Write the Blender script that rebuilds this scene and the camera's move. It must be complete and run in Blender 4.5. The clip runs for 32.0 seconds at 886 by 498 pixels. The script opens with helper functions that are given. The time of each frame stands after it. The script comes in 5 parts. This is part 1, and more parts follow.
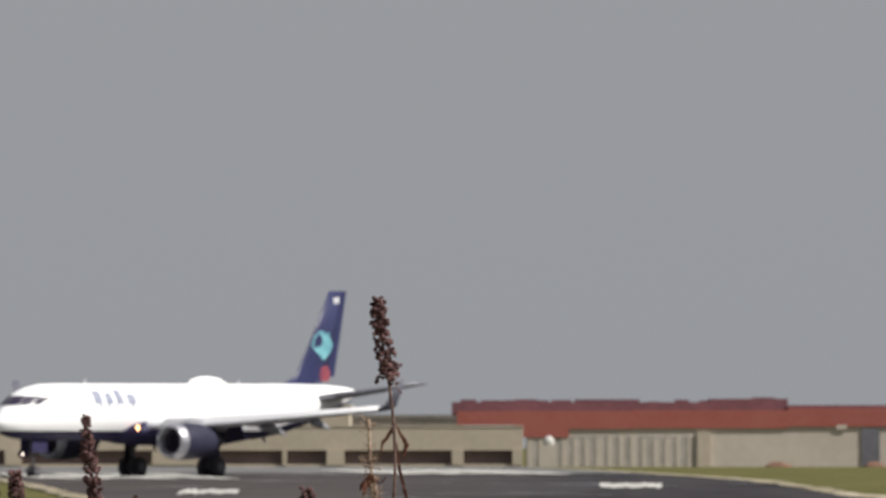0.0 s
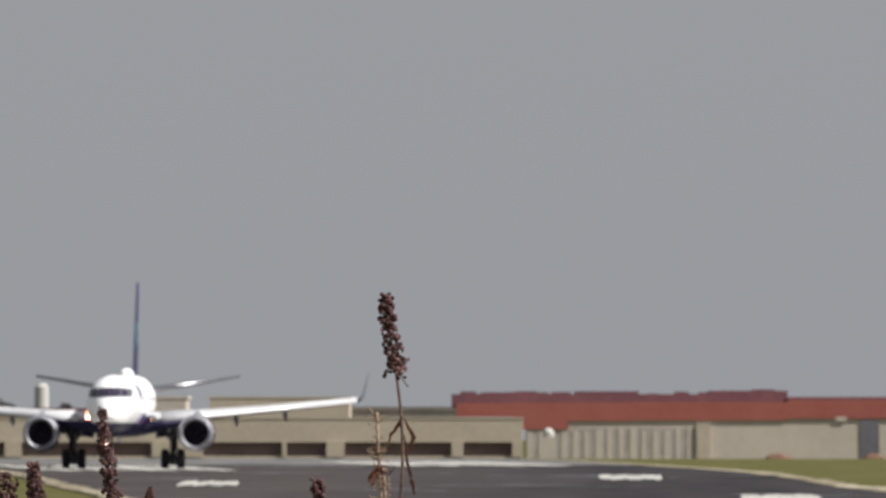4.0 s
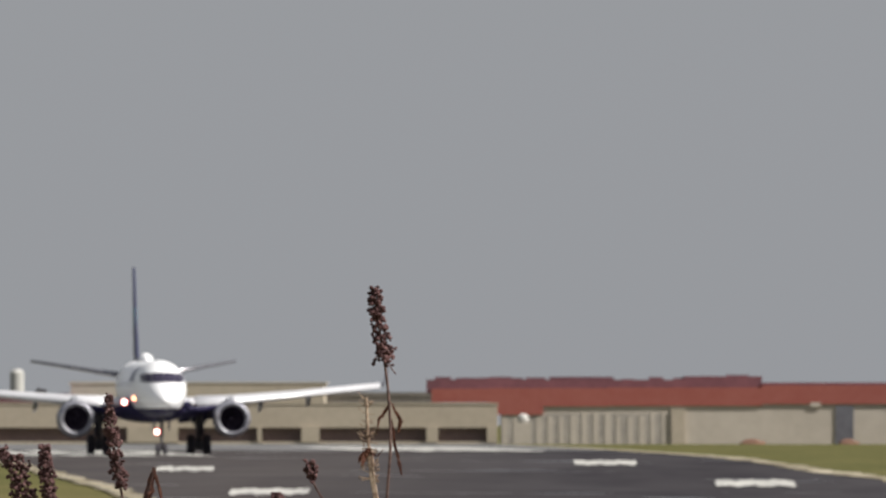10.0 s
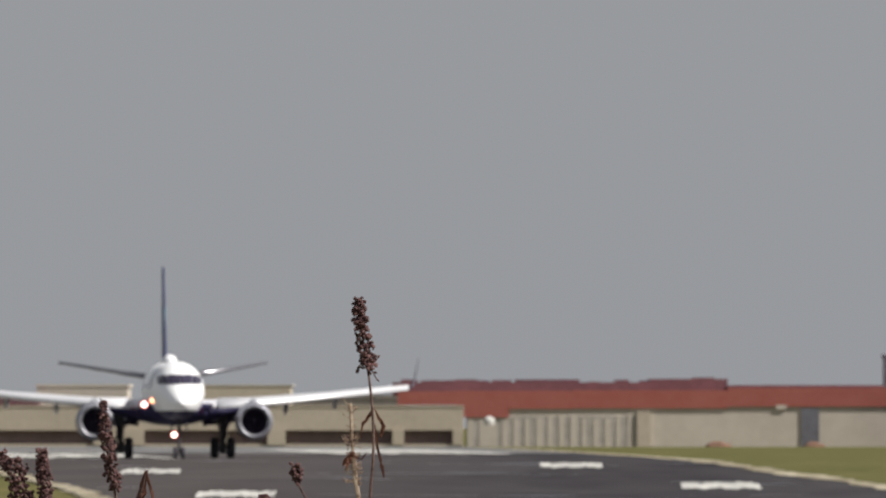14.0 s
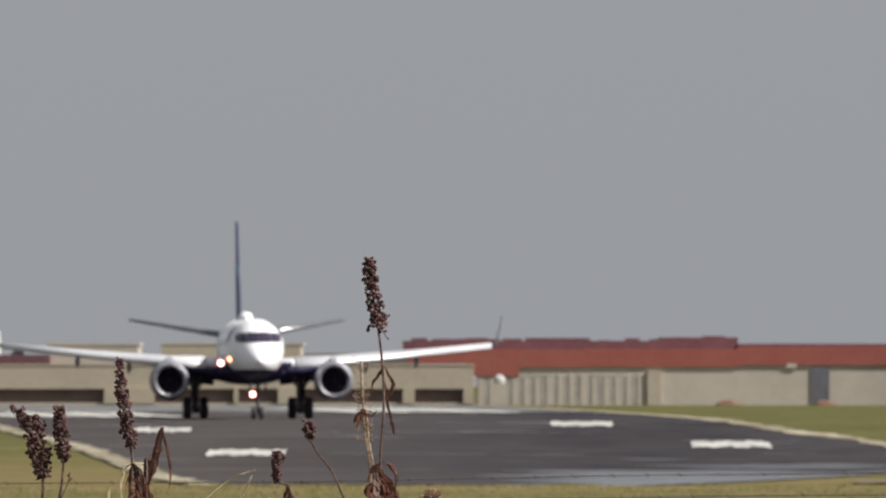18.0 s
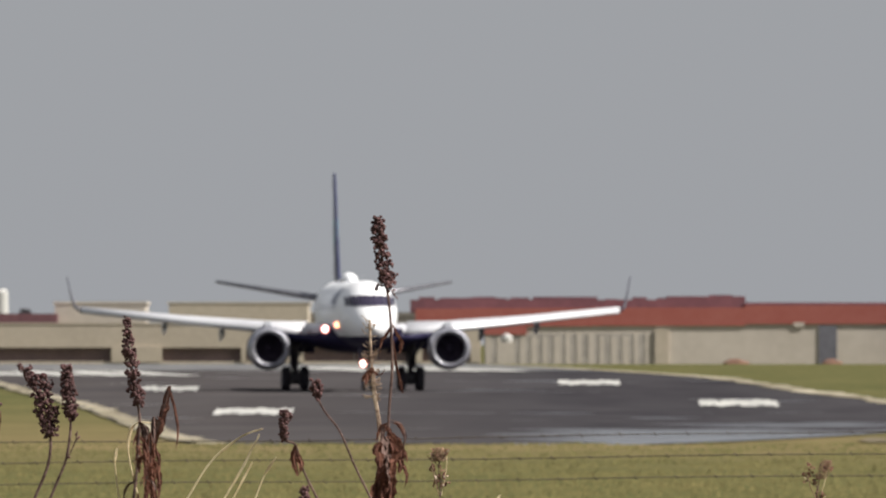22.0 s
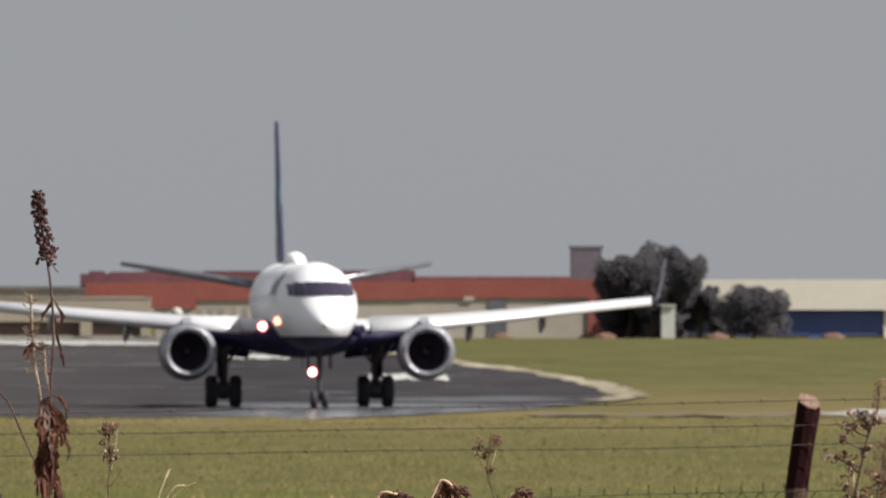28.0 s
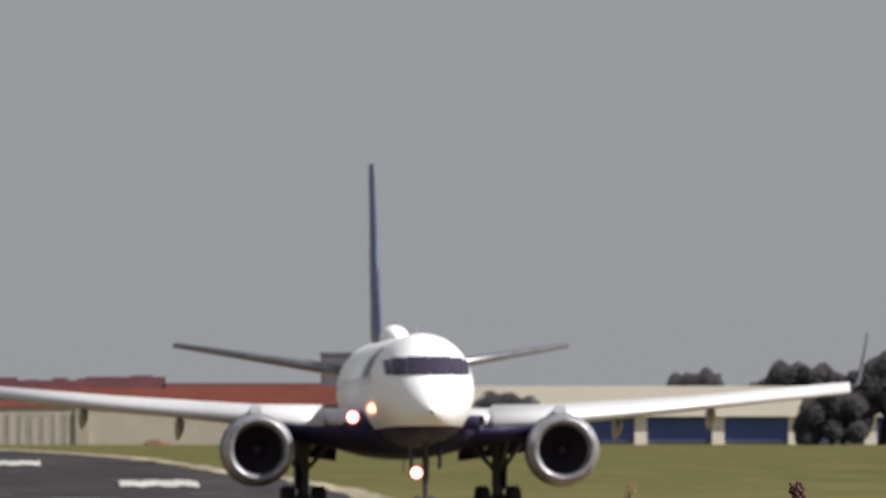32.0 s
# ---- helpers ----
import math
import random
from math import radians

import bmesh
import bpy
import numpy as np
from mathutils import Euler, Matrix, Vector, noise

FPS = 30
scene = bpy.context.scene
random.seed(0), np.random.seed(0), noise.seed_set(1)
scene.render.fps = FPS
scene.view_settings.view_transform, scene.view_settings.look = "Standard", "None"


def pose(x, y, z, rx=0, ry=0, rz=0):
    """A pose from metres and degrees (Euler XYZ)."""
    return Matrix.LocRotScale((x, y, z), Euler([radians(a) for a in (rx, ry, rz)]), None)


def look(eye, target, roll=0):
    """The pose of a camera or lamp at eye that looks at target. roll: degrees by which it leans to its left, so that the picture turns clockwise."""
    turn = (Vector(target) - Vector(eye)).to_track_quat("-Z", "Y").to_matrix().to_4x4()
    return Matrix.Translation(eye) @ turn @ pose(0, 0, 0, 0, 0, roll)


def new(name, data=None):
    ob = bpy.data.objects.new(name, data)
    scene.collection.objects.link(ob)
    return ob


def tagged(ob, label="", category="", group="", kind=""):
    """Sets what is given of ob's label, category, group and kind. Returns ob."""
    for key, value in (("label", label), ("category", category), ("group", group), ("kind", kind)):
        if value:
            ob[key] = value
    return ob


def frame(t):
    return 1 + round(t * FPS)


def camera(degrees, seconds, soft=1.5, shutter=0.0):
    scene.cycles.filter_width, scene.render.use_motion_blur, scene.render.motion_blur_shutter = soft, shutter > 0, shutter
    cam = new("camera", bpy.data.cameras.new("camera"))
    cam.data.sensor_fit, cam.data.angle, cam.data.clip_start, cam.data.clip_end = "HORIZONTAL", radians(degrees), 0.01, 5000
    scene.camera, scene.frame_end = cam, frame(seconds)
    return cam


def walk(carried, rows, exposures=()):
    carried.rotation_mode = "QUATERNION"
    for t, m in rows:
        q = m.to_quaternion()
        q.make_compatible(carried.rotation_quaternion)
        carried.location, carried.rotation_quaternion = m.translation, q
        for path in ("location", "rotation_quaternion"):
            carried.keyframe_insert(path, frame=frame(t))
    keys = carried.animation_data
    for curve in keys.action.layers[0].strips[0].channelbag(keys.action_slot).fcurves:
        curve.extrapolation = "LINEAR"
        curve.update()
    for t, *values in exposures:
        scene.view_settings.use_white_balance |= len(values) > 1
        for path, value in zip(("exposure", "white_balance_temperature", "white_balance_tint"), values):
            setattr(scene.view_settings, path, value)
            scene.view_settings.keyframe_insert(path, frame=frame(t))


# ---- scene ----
# The eye: seconds, x, y, z, and the slope of the view to the right and upwards.
cam = camera(1.9963, 32.0, soft=1.35)
cam.data.dof.use_dof, cam.data.dof.focus_distance, cam.data.dof.aperture_fstop = True, 63.0, 84.0
PATH = (
    (0, 0.028, 6.55, 1.696, -0.00417, 0.00724),
    (0.5, 0.028, 6.43, 1.696, -0.00398, 0.00709),
    (1, 0.027, 6.31, 1.696, -0.00391, 0.00689),
    (1.5, 0.025, 6.09, 1.697, -0.00378, 0.00688),
    (2, 0.024, 5.91, 1.697, -0.00358, 0.00683),
    (2.5, 0.022, 5.76, 1.697, -0.00349, 0.00672),
    (3, 0.020, 5.68, 1.698, -0.00361, 0.00679),
    (3.5, 0.020, 5.62, 1.697, -0.00384, 0.00693),
    (5.5, 0.028, 5.00, 1.699, -0.00486, 0.00632),
    (6, 0.027, 4.91, 1.699, -0.00483, 0.00559),
    (6.5, 0.027, 4.81, 1.699, -0.00481, 0.00545),
    (7, 0.027, 4.62, 1.698, -0.00461, 0.00549),
    (7.5, 0.027, 4.34, 1.698, -0.00453, 0.00553),
    (8, 0.026, 4.01, 1.697, -0.00443, 0.00555),
    (8.5, 0.025, 3.68, 1.696, -0.00401, 0.00549),
    (9, 0.022, 3.37, 1.696, -0.00361, 0.00574),
    (9.5, 0.020, 3.04, 1.696, -0.00351, 0.00610),
    (10, 0.016, 2.76, 1.696, -0.00316, 0.00635),
    (10.5, 0.013, 2.53, 1.696, -0.00296, 0.00652),
    (11, 0.010, 2.28, 1.697, -0.00266, 0.00656),
    (11.5, 0.008, 1.99, 1.697, -0.00249, 0.00652),
    (12, 0.007, 1.69, 1.698, -0.00223, 0.00650),
    (12.5, 0.005, 1.41, 1.699, -0.00218, 0.00650),
    (13, 0.002, 1.16, 1.699, -0.00193, 0.00644),
    (13.5, 0.001, 0.93, 1.700, -0.00174, 0.00641),
    (14, -0.002, 0.81, 1.701, -0.00181, 0.00645),
    (14.5, -0.003, 0.73, 1.701, -0.00212, 0.00650),
    (16.5, 0.000, 0.00, 1.700, -0.00217, 0.00591),
    (17, 0.000, 0.00, 1.700, -0.00215, 0.00559),
    (17.5, 0.000, 0.00, 1.700, -0.00224, 0.00520),
    (18, 0.000, 0.00, 1.700, -0.00222, 0.00482),
    (18.5, 0.000, 0.00, 1.700, -0.00232, 0.00441),
    (19, 0.000, 0.00, 1.700, -0.00244, 0.00408),
    (19.5, 0.000, 0.00, 1.700, -0.00256, 0.00374),
    (20, 0.000, 0.00, 1.700, -0.00272, 0.00329),
    (20.5, 0.000, 0.00, 1.700, -0.00283, 0.00276),
    (21, 0.000, 0.00, 1.700, -0.00284, 0.00222),
    (21.5, 0.000, 0.00, 1.700, -0.00277, 0.00238),
    (22, 0.000, 0.00, 1.700, -0.00251, 0.00320),
    (22.5, 0.000, 0.00, 1.700, -0.00203, 0.00403),
    (23, 0.000, 0.00, 1.700, -0.00139, 0.00458),
    (23.5, 0.000, 0.00, 1.700, -0.00047, 0.00453),
    (24, 0.000, 0.00, 1.700, 0.00064, 0.00418),
    (24.5, 0.000, 0.00, 1.700, 0.00220, 0.00396),
    (25, 0.000, 0.00, 1.700, 0.00363, 0.00381),
    (25.5, 0.000, 0.00, 1.700, 0.00513, 0.00376),
    (27.5, 0.000, 0.00, 1.700, 0.00949, 0.00398),
    (28, 0.000, 0.00, 1.700, 0.01047, 0.00218),
    (28.2, 0.000, 0.00, 1.700, 0.01080, 0.00137),
    (28.4, 0.000, 0.00, 1.700, 0.01113, 0.00052),
    (28.5, 0.000, 0.00, 1.700, 0.01129, 0.00027),
    (28.6, 0.000, 0.00, 1.700, 0.01150, 0.00048),
    (28.8, 0.000, 0.00, 1.700, 0.01191, 0.00128),
    (29, 0.000, 0.00, 1.700, 0.01233, 0.00210),
    (29.1, 0.000, 0.00, 1.700, 0.01254, 0.00206),
    (29.2, 0.000, 0.00, 1.700, 0.01275, 0.00137),
    (29.3, 0.000, 0.00, 1.700, 0.01295, 0.00028),
    (29.4, 0.000, 0.00, 1.700, 0.01316, -0.00068),
    (29.5, 0.000, 0.00, 1.700, 0.01337, -0.00141),
    (29.6, 0.000, 0.00, 1.700, 0.01367, -0.00168),
    (29.8, 0.000, 0.00, 1.700, 0.01426, -0.00161),
    (30, 0.000, 0.00, 1.700, 0.01486, -0.00134),
    (30.5, 0.000, 0.00, 1.700, 0.01646, 0.00008),
    (31, 0.000, 0.00, 1.700, 0.01806, 0.00199),
    (31.5, 0.000, 0.00, 1.700, 0.01973, 0.00475),
    (31.8, 0.000, 0.00, 1.700, 0.02035, 0.00593),
    (32, 0.000, 0.00, 1.700, 0.02028, 0.00637),
)
walk(cam, [(t, look((x, y, z), (x + 1000 * a, y + 1000, z + 1000 * b))) for t, x, y, z, a, b in PATH], ((0, 0.36), (1, 0.40), (2, 0.40), (3, 0.37), (6, 0.45), (8, 0.43), (10, 0.37), (13, 0.36), (17, 0.36), (18, 0.41), (19, 0.42), (20, 0.42), (21, 0.55), (22, 0.52), (23, 0.41), (25, 0.41), (28, 0.44), (30, 0.70), (31, 0.60), (32, 0.38)))

# ---- world, sun, exposure ----
SUN_AZ, SUN_EL = radians(107), radians(45)
world = bpy.data.worlds.new("hazy_sky")
scene.world = world
world.use_nodes = True
wn, wl = world.node_tree.nodes, world.node_tree.links
sky = wn.new("ShaderNodeTexSky")
sky.sky_type = "NISHITA"
sky.sun_disc = False
sky.sun_elevation, sky.sun_rotation = SUN_EL, SUN_AZ
sky.dust_density, sky.air_density, sky.altitude = 4.0, 1.0, 600
dim = wn.new("ShaderNodeMix")
dim.data_type, dim.blend_type = "RGBA", "MULTIPLY"
dim.inputs["Factor"].default_value = 1.0
wl.new(sky.outputs["Color"], dim.inputs["A"])
dim.inputs["B"].default_value = (0.06, 0.06, 0.06, 1)
haze = wn.new("ShaderNodeMix")
haze.data_type = "RGBA"
haze.inputs["Factor"].default_value = 0.88
wl.new(dim.outputs["Result"], haze.inputs["A"])
haze.inputs["B"].default_value = (0.328, 0.339, 0.361, 1)
wl.new(haze.outputs["Result"], wn["Background"].inputs["Color"])
wn["Background"].inputs["Strength"].default_value = 0.806
sun = new("sun", bpy.data.lights.new("sun", "SUN"))
sun.data.energy, sun.data.angle, sun.data.color = 5.0, radians(0.6), (1.0, 0.95, 0.87)
to_sun = Vector((math.cos(SUN_EL) * math.sin(SUN_AZ), math.cos(SUN_EL) * math.cos(SUN_AZ), math.sin(SUN_EL)))
sun.matrix_world = look(to_sun * 200, (0, 0, 0))

# ---- materials ----


def material(name, color, rough=0.8, metal=0.0, grain=0.0, scale=5.0, dark=None, bump=0.0, spec=0.3, stretch=(1, 1, 1), emit=0.0, island=0.0):
    """A procedural surface: colour varied by noise at two scales, with relief."""
    m = bpy.data.materials.new(name)
    m.use_nodes = True
    n, l = m.node_tree.nodes, m.node_tree.links
    b = n["Principled BSDF"]
    b.inputs["Base Color"].default_value = (*color, 1)
    b.inputs["Roughness"].default_value, b.inputs["Metallic"].default_value = rough, metal
    b.inputs["Specular IOR Level"].default_value = spec
    if emit:
        b.inputs["Emission Color"].default_value = (*color, 1)
        b.inputs["Emission Strength"].default_value = emit
    if grain:
        dark = dark or tuple(c * 0.55 for c in color)
        co = n.new("ShaderNodeTexCoord")
        mp = n.new("ShaderNodeMapping")
        mp.inputs["Scale"].default_value = stretch
        l.new(co.outputs["Object"], mp.inputs["Vector"])
        big, fine = n.new("ShaderNodeTexNoise"), n.new("ShaderNodeTexNoise")
        for tex, sc, det in ((big, scale, 3), (fine, scale * 7, 4)):
            l.new(mp.outputs["Vector"], tex.inputs["Vector"])
            tex.inputs["Scale"].default_value, tex.inputs["Detail"].default_value = sc, det
        add = n.new("ShaderNodeMath")
        add.operation = "ADD"
        l.new(big.outputs["Fac"], add.inputs[0])
        l.new(fine.outputs["Fac"], add.inputs[1])
        ramp = n.new("ShaderNodeMapRange")
        ramp.inputs["From Min"].default_value, ramp.inputs["From Max"].default_value = 0.72, 1.28
        ramp.inputs["To Max"].default_value = grain
        l.new(add.outputs[0], ramp.inputs["Value"])
        mix = n.new("ShaderNodeMix")
        mix.data_type = "RGBA"
        mix.inputs["A"].default_value, mix.inputs["B"].default_value = (*color, 1), (*dark, 1)
        l.new(ramp.outputs["Result"], mix.inputs["Factor"])
        out = mix.outputs["Result"]
        if island:
            geo = n.new("ShaderNodeNewGeometry")
            hsv = n.new("ShaderNodeHueSaturation")
            mr = n.new("ShaderNodeMapRange")
            mr.inputs["To Min"].default_value, mr.inputs["To Max"].default_value = 1 - island, 1 + island
            l.new(geo.outputs["Random Per Island"], mr.inputs["Value"])
            l.new(mr.outputs["Result"], hsv.inputs["Value"])
            l.new(out, hsv.inputs["Color"])
            out = hsv.outputs["Color"]
        l.new(out, b.inputs["Base Color"])
        if bump:
            bp = n.new("ShaderNodeBump")
            bp.inputs["Strength"].default_value, bp.inputs["Distance"].default_value = bump, 0.02
            l.new(fine.outputs["Fac"], bp.inputs["Height"])
            l.new(bp.outputs["Normal"], b.inputs["Normal"])
    return m


GRASS = material("field_grass", (0.12, 0.11, 0.05), 1.0, grain=1.0, scale=0.13, dark=(0.076, 0.079, 0.034), spec=0.0, stretch=(1.8, 0.3, 1))
BLADE = material("grass_blade", (0.122, 0.113, 0.04), 0.9, grain=1.0, scale=0.12, dark=(0.08, 0.087, 0.03), spec=0.1, island=0.13)
DRYBLADE = material("yellowed_grass_blade", (0.132, 0.112, 0.047), 0.9, grain=1.0, scale=0.12, dark=(0.09, 0.088, 0.035), spec=0.1, island=0.14)
STRAW = material("dry_straw", (0.34, 0.25, 0.135), 0.8, grain=0.8, scale=6, dark=(0.18, 0.115, 0.055), spec=0.15, island=0.4)
SEEDSTRAW = material("pale_seeding_stem", (0.3, 0.25, 0.13), 0.85, grain=0.8, scale=6, dark=(0.17, 0.14, 0.065), spec=0.1, island=0.3)
GREENSTRAW = material("yellow_green_stem", (0.19, 0.185, 0.066), 0.85, grain=0.8, scale=6, dark=(0.09, 0.095, 0.033), spec=0.1, island=0.3)
STALK = material("pale_straw_stalk", (0.78, 0.67, 0.46), 0.7, grain=0.7, scale=9, dark=(0.42, 0.31, 0.18), spec=0.2)
REDLEAF = material("russet_leaf", (0.58, 0.34, 0.28), 0.8, grain=1.0, scale=30, dark=(0.22, 0.1, 0.09), spec=0.12, island=0.3)
GOLDLEAF = material("golden_dry_blade", (0.62, 0.48, 0.27), 0.75, grain=0.9, scale=8, dark=(0.34, 0.22, 0.1), spec=0.2, island=0.35)
RUSSET = material("russet_straw", (0.38, 0.245, 0.115), 0.8, grain=1.0, scale=8, dark=(0.14, 0.075, 0.04), spec=0.1, island=0.4)
WISP = material("wispy_dry_stem", (0.6, 0.48, 0.37), 0.8, grain=1.0, scale=25, dark=(0.2, 0.13, 0.1), spec=0.1)
TUFT = material("pale_floret", (0.34, 0.25, 0.19), 0.9, grain=1.0, scale=30, dark=(0.13, 0.08, 0.06), spec=0.05, island=0.4)
ASPHALT = material("runway_asphalt", (0.058, 0.055, 0.06), 0.9, grain=1.0, scale=0.05, dark=(0.037, 0.035, 0.04), spec=0.04, stretch=(1, 0.12, 1))
CONCRETE = material("taxiway_concrete", (0.42, 0.42, 0.41), 0.8, grain=1.0, scale=0.11, dark=(0.14, 0.135, 0.1), spec=0.1, stretch=(1, 0.2, 1))
# pale colour that holds the mirage's shine over the far runway
PALEMIRAGE = material("pale_mirage_shine", (0.19, 0.188, 0.186), 0.8, grain=1.0, scale=0.12, dark=(0.08, 0.08, 0.088), spec=0.1, stretch=(1, 0.12, 1))
DUSTY = material("dusty_bare_ground", (0.17, 0.14, 0.1), 0.95, grain=1.0, scale=0.2, dark=(0.1, 0.09, 0.055), spec=0.02, stretch=(1, 0.2, 1))
MARK = material("runway_paint", (0.66, 0.65, 0.61), 0.8, grain=1.0, scale=0.55, dark=(0.2, 0.2, 0.2), spec=0.1, stretch=(1, 0.2, 1))
EDGE = material("worn_edge_paint", (0.4, 0.36, 0.28), 0.9, grain=1.0, scale=0.14, dark=(0.13, 0.11, 0.07), spec=0.05, stretch=(1, 0.15, 1))
WHITE = material("white_aircraft_paint", (0.88, 0.89, 0.92), 0.4, grain=0.25, scale=0.7, dark=(0.79, 0.8, 0.83), spec=0.5)
GREYPAINT = material("grey_wing_paint", (0.58, 0.585, 0.62), 0.28, grain=0.6, scale=0.9, dark=(0.46, 0.465, 0.5), spec=0.6)
NAVY = material("navy_aircraft_paint", (0.026, 0.03, 0.092), 0.35, grain=0.4, scale=0.8, dark=(0.019, 0.021, 0.06), spec=0.4)
# navy belly paint; also gives the wing roots and inner flaps their shade
BELLY = material("dark_belly_and_wing_shade", (0.032, 0.029, 0.072), 0.5, grain=0.4, scale=0.8, dark=(0.024, 0.022, 0.055), spec=0.12)
NACELLE = material("grey_nacelle_paint", (0.30, 0.31, 0.34), 0.35, grain=0.5, scale=1.5, dark=(0.18, 0.19, 0.22), spec=0.5)
STEEL = material("dark_gear_steel", (0.13, 0.125, 0.14), 0.5, metal=0.3, grain=0.5, scale=4)
RUBBER = material("tyre_rubber", (0.065, 0.06, 0.072), 0.8, grain=0.4, scale=6, spec=0.2)
BLACK = material("engine_dark", (0.085, 0.07, 0.105), 0.8, grain=0.3, scale=4, spec=0.05)
GLASS = material("cockpit_glass", (0.04, 0.034, 0.062), 0.35, grain=0.3, scale=1.5, dark=(0.028, 0.026, 0.042), spec=0.15)
CABINGLASS = material("cabin_window_glass", (0.2, 0.2, 0.24), 0.08, grain=0.3, scale=1.5, dark=(0.14, 0.14, 0.18), spec=0.9)
SEAM = material("door_seam_paint", (0.76, 0.77, 0.8), 0.4, grain=0.5, scale=2, dark=(0.68, 0.69, 0.72), spec=0.4)
LIP = material("brushed_inlet_metal", (0.5, 0.5, 0.54), 0.4, metal=0.6, grain=1.0, scale=3.0, dark=(0.22, 0.22, 0.27), bump=0.4)
TAILGREY = material("grey_tailplane_paint", (0.12, 0.12, 0.14), 0.25, grain=0.6, scale=1.2, dark=(0.085, 0.085, 0.105), spec=0.8)
STEELEDGE = material("dull_metal_edge", (0.3, 0.3, 0.33), 0.24, metal=0.6, grain=0.8, scale=3, dark=(0.16, 0.16, 0.19), spec=0.6)
TIPGREY = material("grey_blue_winglet_paint", (0.1, 0.1, 0.13), 0.45, grain=0.5, scale=1.2, dark=(0.06, 0.06, 0.085), spec=0.4)
ENGINE = material("navy_engine_paint", (0.03, 0.03, 0.056), 0.5, grain=0.6, scale=1.5, dark=(0.018, 0.018, 0.036), spec=0.25)
TURQ = material("turquoise_paint", (0.22, 0.52, 0.56), 0.4, grain=1.0, scale=2.2, dark=(0.08, 0.22, 0.3))
REDPAINT = material("red_paint", (0.3, 0.07, 0.09), 0.4, grain=0.8, scale=2, dark=(0.1, 0.03, 0.06))
BLUEBAR = material("blue_lettering", (0.16, 0.18, 0.28), 0.4, grain=0.8, scale=3, dark=(0.4, 0.42, 0.48))
LAMP = material("landing_light", (1.0, 0.16, 0.15), 0.3, emit=1.8)
AMBER = material("amber_light_core", (1.0, 0.62, 0.3), 0.3, emit=2.6)
LAMPCORE = material("landing_light_core", (1.0, 0.86, 0.72), 0.3, emit=4.0)
BEIGE = material("beige_wall", (0.47, 0.41, 0.335), 0.9, grain=0.8, scale=0.25, dark=(0.39, 0.34, 0.275))
GREYWALL = material("grey_wall", (0.52, 0.47, 0.415), 0.9, grain=0.8, scale=0.2, dark=(0.44, 0.395, 0.345))
FLUTED = material("grey_fluted_wall", (0.42, 0.385, 0.35), 0.9, grain=0.9, scale=0.3, dark=(0.29, 0.268, 0.248))
REDROOF = material("red_painted_sheet", (0.345, 0.115, 0.095), 0.75, grain=0.8, scale=0.3, dark=(0.3, 0.085, 0.07))
SOIL = material("red_soil", (0.22, 0.13, 0.1), 0.95, grain=1.0, scale=1.5, dark=(0.14, 0.085, 0.062), spec=0.05)
PURPLE = material("faded_maroon_roof", (0.2, 0.095, 0.11), 0.85, grain=0.9, scale=0.3, dark=(0.13, 0.064, 0.078))
OPENSHADE = material("painted_opening_shade", (0.17, 0.125, 0.125), 0.9, grain=0.6, scale=0.5)
SHADE = material("shaded_grey_wall", (0.19, 0.175, 0.16), 0.9, grain=0.7, scale=0.4)
HAZYWALL = material("pale_grey_concrete", (0.5, 0.495, 0.48), 0.9, grain=0.4, scale=0.4, dark=(0.44, 0.435, 0.42))
SLATE = material("slate_grey_wall", (0.17, 0.17, 0.2), 0.9, grain=0.7, scale=0.3)
CREAM = material("cream_roof_sheet", (0.86, 0.8, 0.71), 0.8, grain=0.5, scale=0.3, dark=(0.74, 0.68, 0.6))
BLUE = material("blue_wall_sheet", (0.085, 0.12, 0.33), 0.7, grain=0.5, scale=0.4, dark=(0.065, 0.095, 0.27))
SLATEBLUE = material("grey_blue_wall_sheet", (0.1, 0.11, 0.18), 0.75, grain=0.6, scale=0.4, dark=(0.075, 0.08, 0.13))
WHITEWALL = material("white_wall", (0.7, 0.7, 0.67), 0.9, grain=0.5, scale=0.5)
BARK = material("tree_bark", (0.09, 0.075, 0.06), 0.95, grain=0.8, scale=3)
LEAF = material("dark_foliage", (0.1, 0.096, 0.105), 0.9, grain=1.0, scale=0.3, dark=(0.085, 0.081, 0.09), spec=0.0, island=0.04)
SEED = material("brown_seed", (0.15, 0.083, 0.082), 0.8, grain=1.0, scale=40, dark=(0.058, 0.03, 0.032), spec=0.15, island=0.45)
FEATHERSTEM = material("reddish_thin_stem", (0.31, 0.2, 0.145), 0.8, grain=1.0, scale=18, dark=(0.12, 0.068, 0.056), spec=0.1)
STEM = material("dry_brown_stem", (0.19, 0.125, 0.11), 0.8, grain=1.0, scale=22, dark=(0.05, 0.028, 0.027), spec=0.15)
PALESTEM = material("pale_dry_stem", (0.78, 0.62, 0.43), 0.7, grain=1.0, scale=30, dark=(0.4, 0.21, 0.15), spec=0.15)
DRYLEAF = material("withered_leaf", (0.26, 0.12, 0.085), 0.8, grain=1.0, scale=35, dark=(0.06, 0.026, 0.024), spec=0.15, island=0.3)
POSTWOOD = material("tarred_post_wood", (0.034, 0.010, 0.012), 0.8, grain=1.0, scale=5, dark=(0.018, 0.008, 0.008), bump=0.4, spec=0.04, stretch=(3, 3, 0.4))
OLDWOOD = material("weathered_post_wood", (0.16, 0.1, 0.075), 0.95, grain=1.0, scale=8, dark=(0.06, 0.035, 0.03), bump=0.5, spec=0.1, stretch=(3, 3, 0.5))
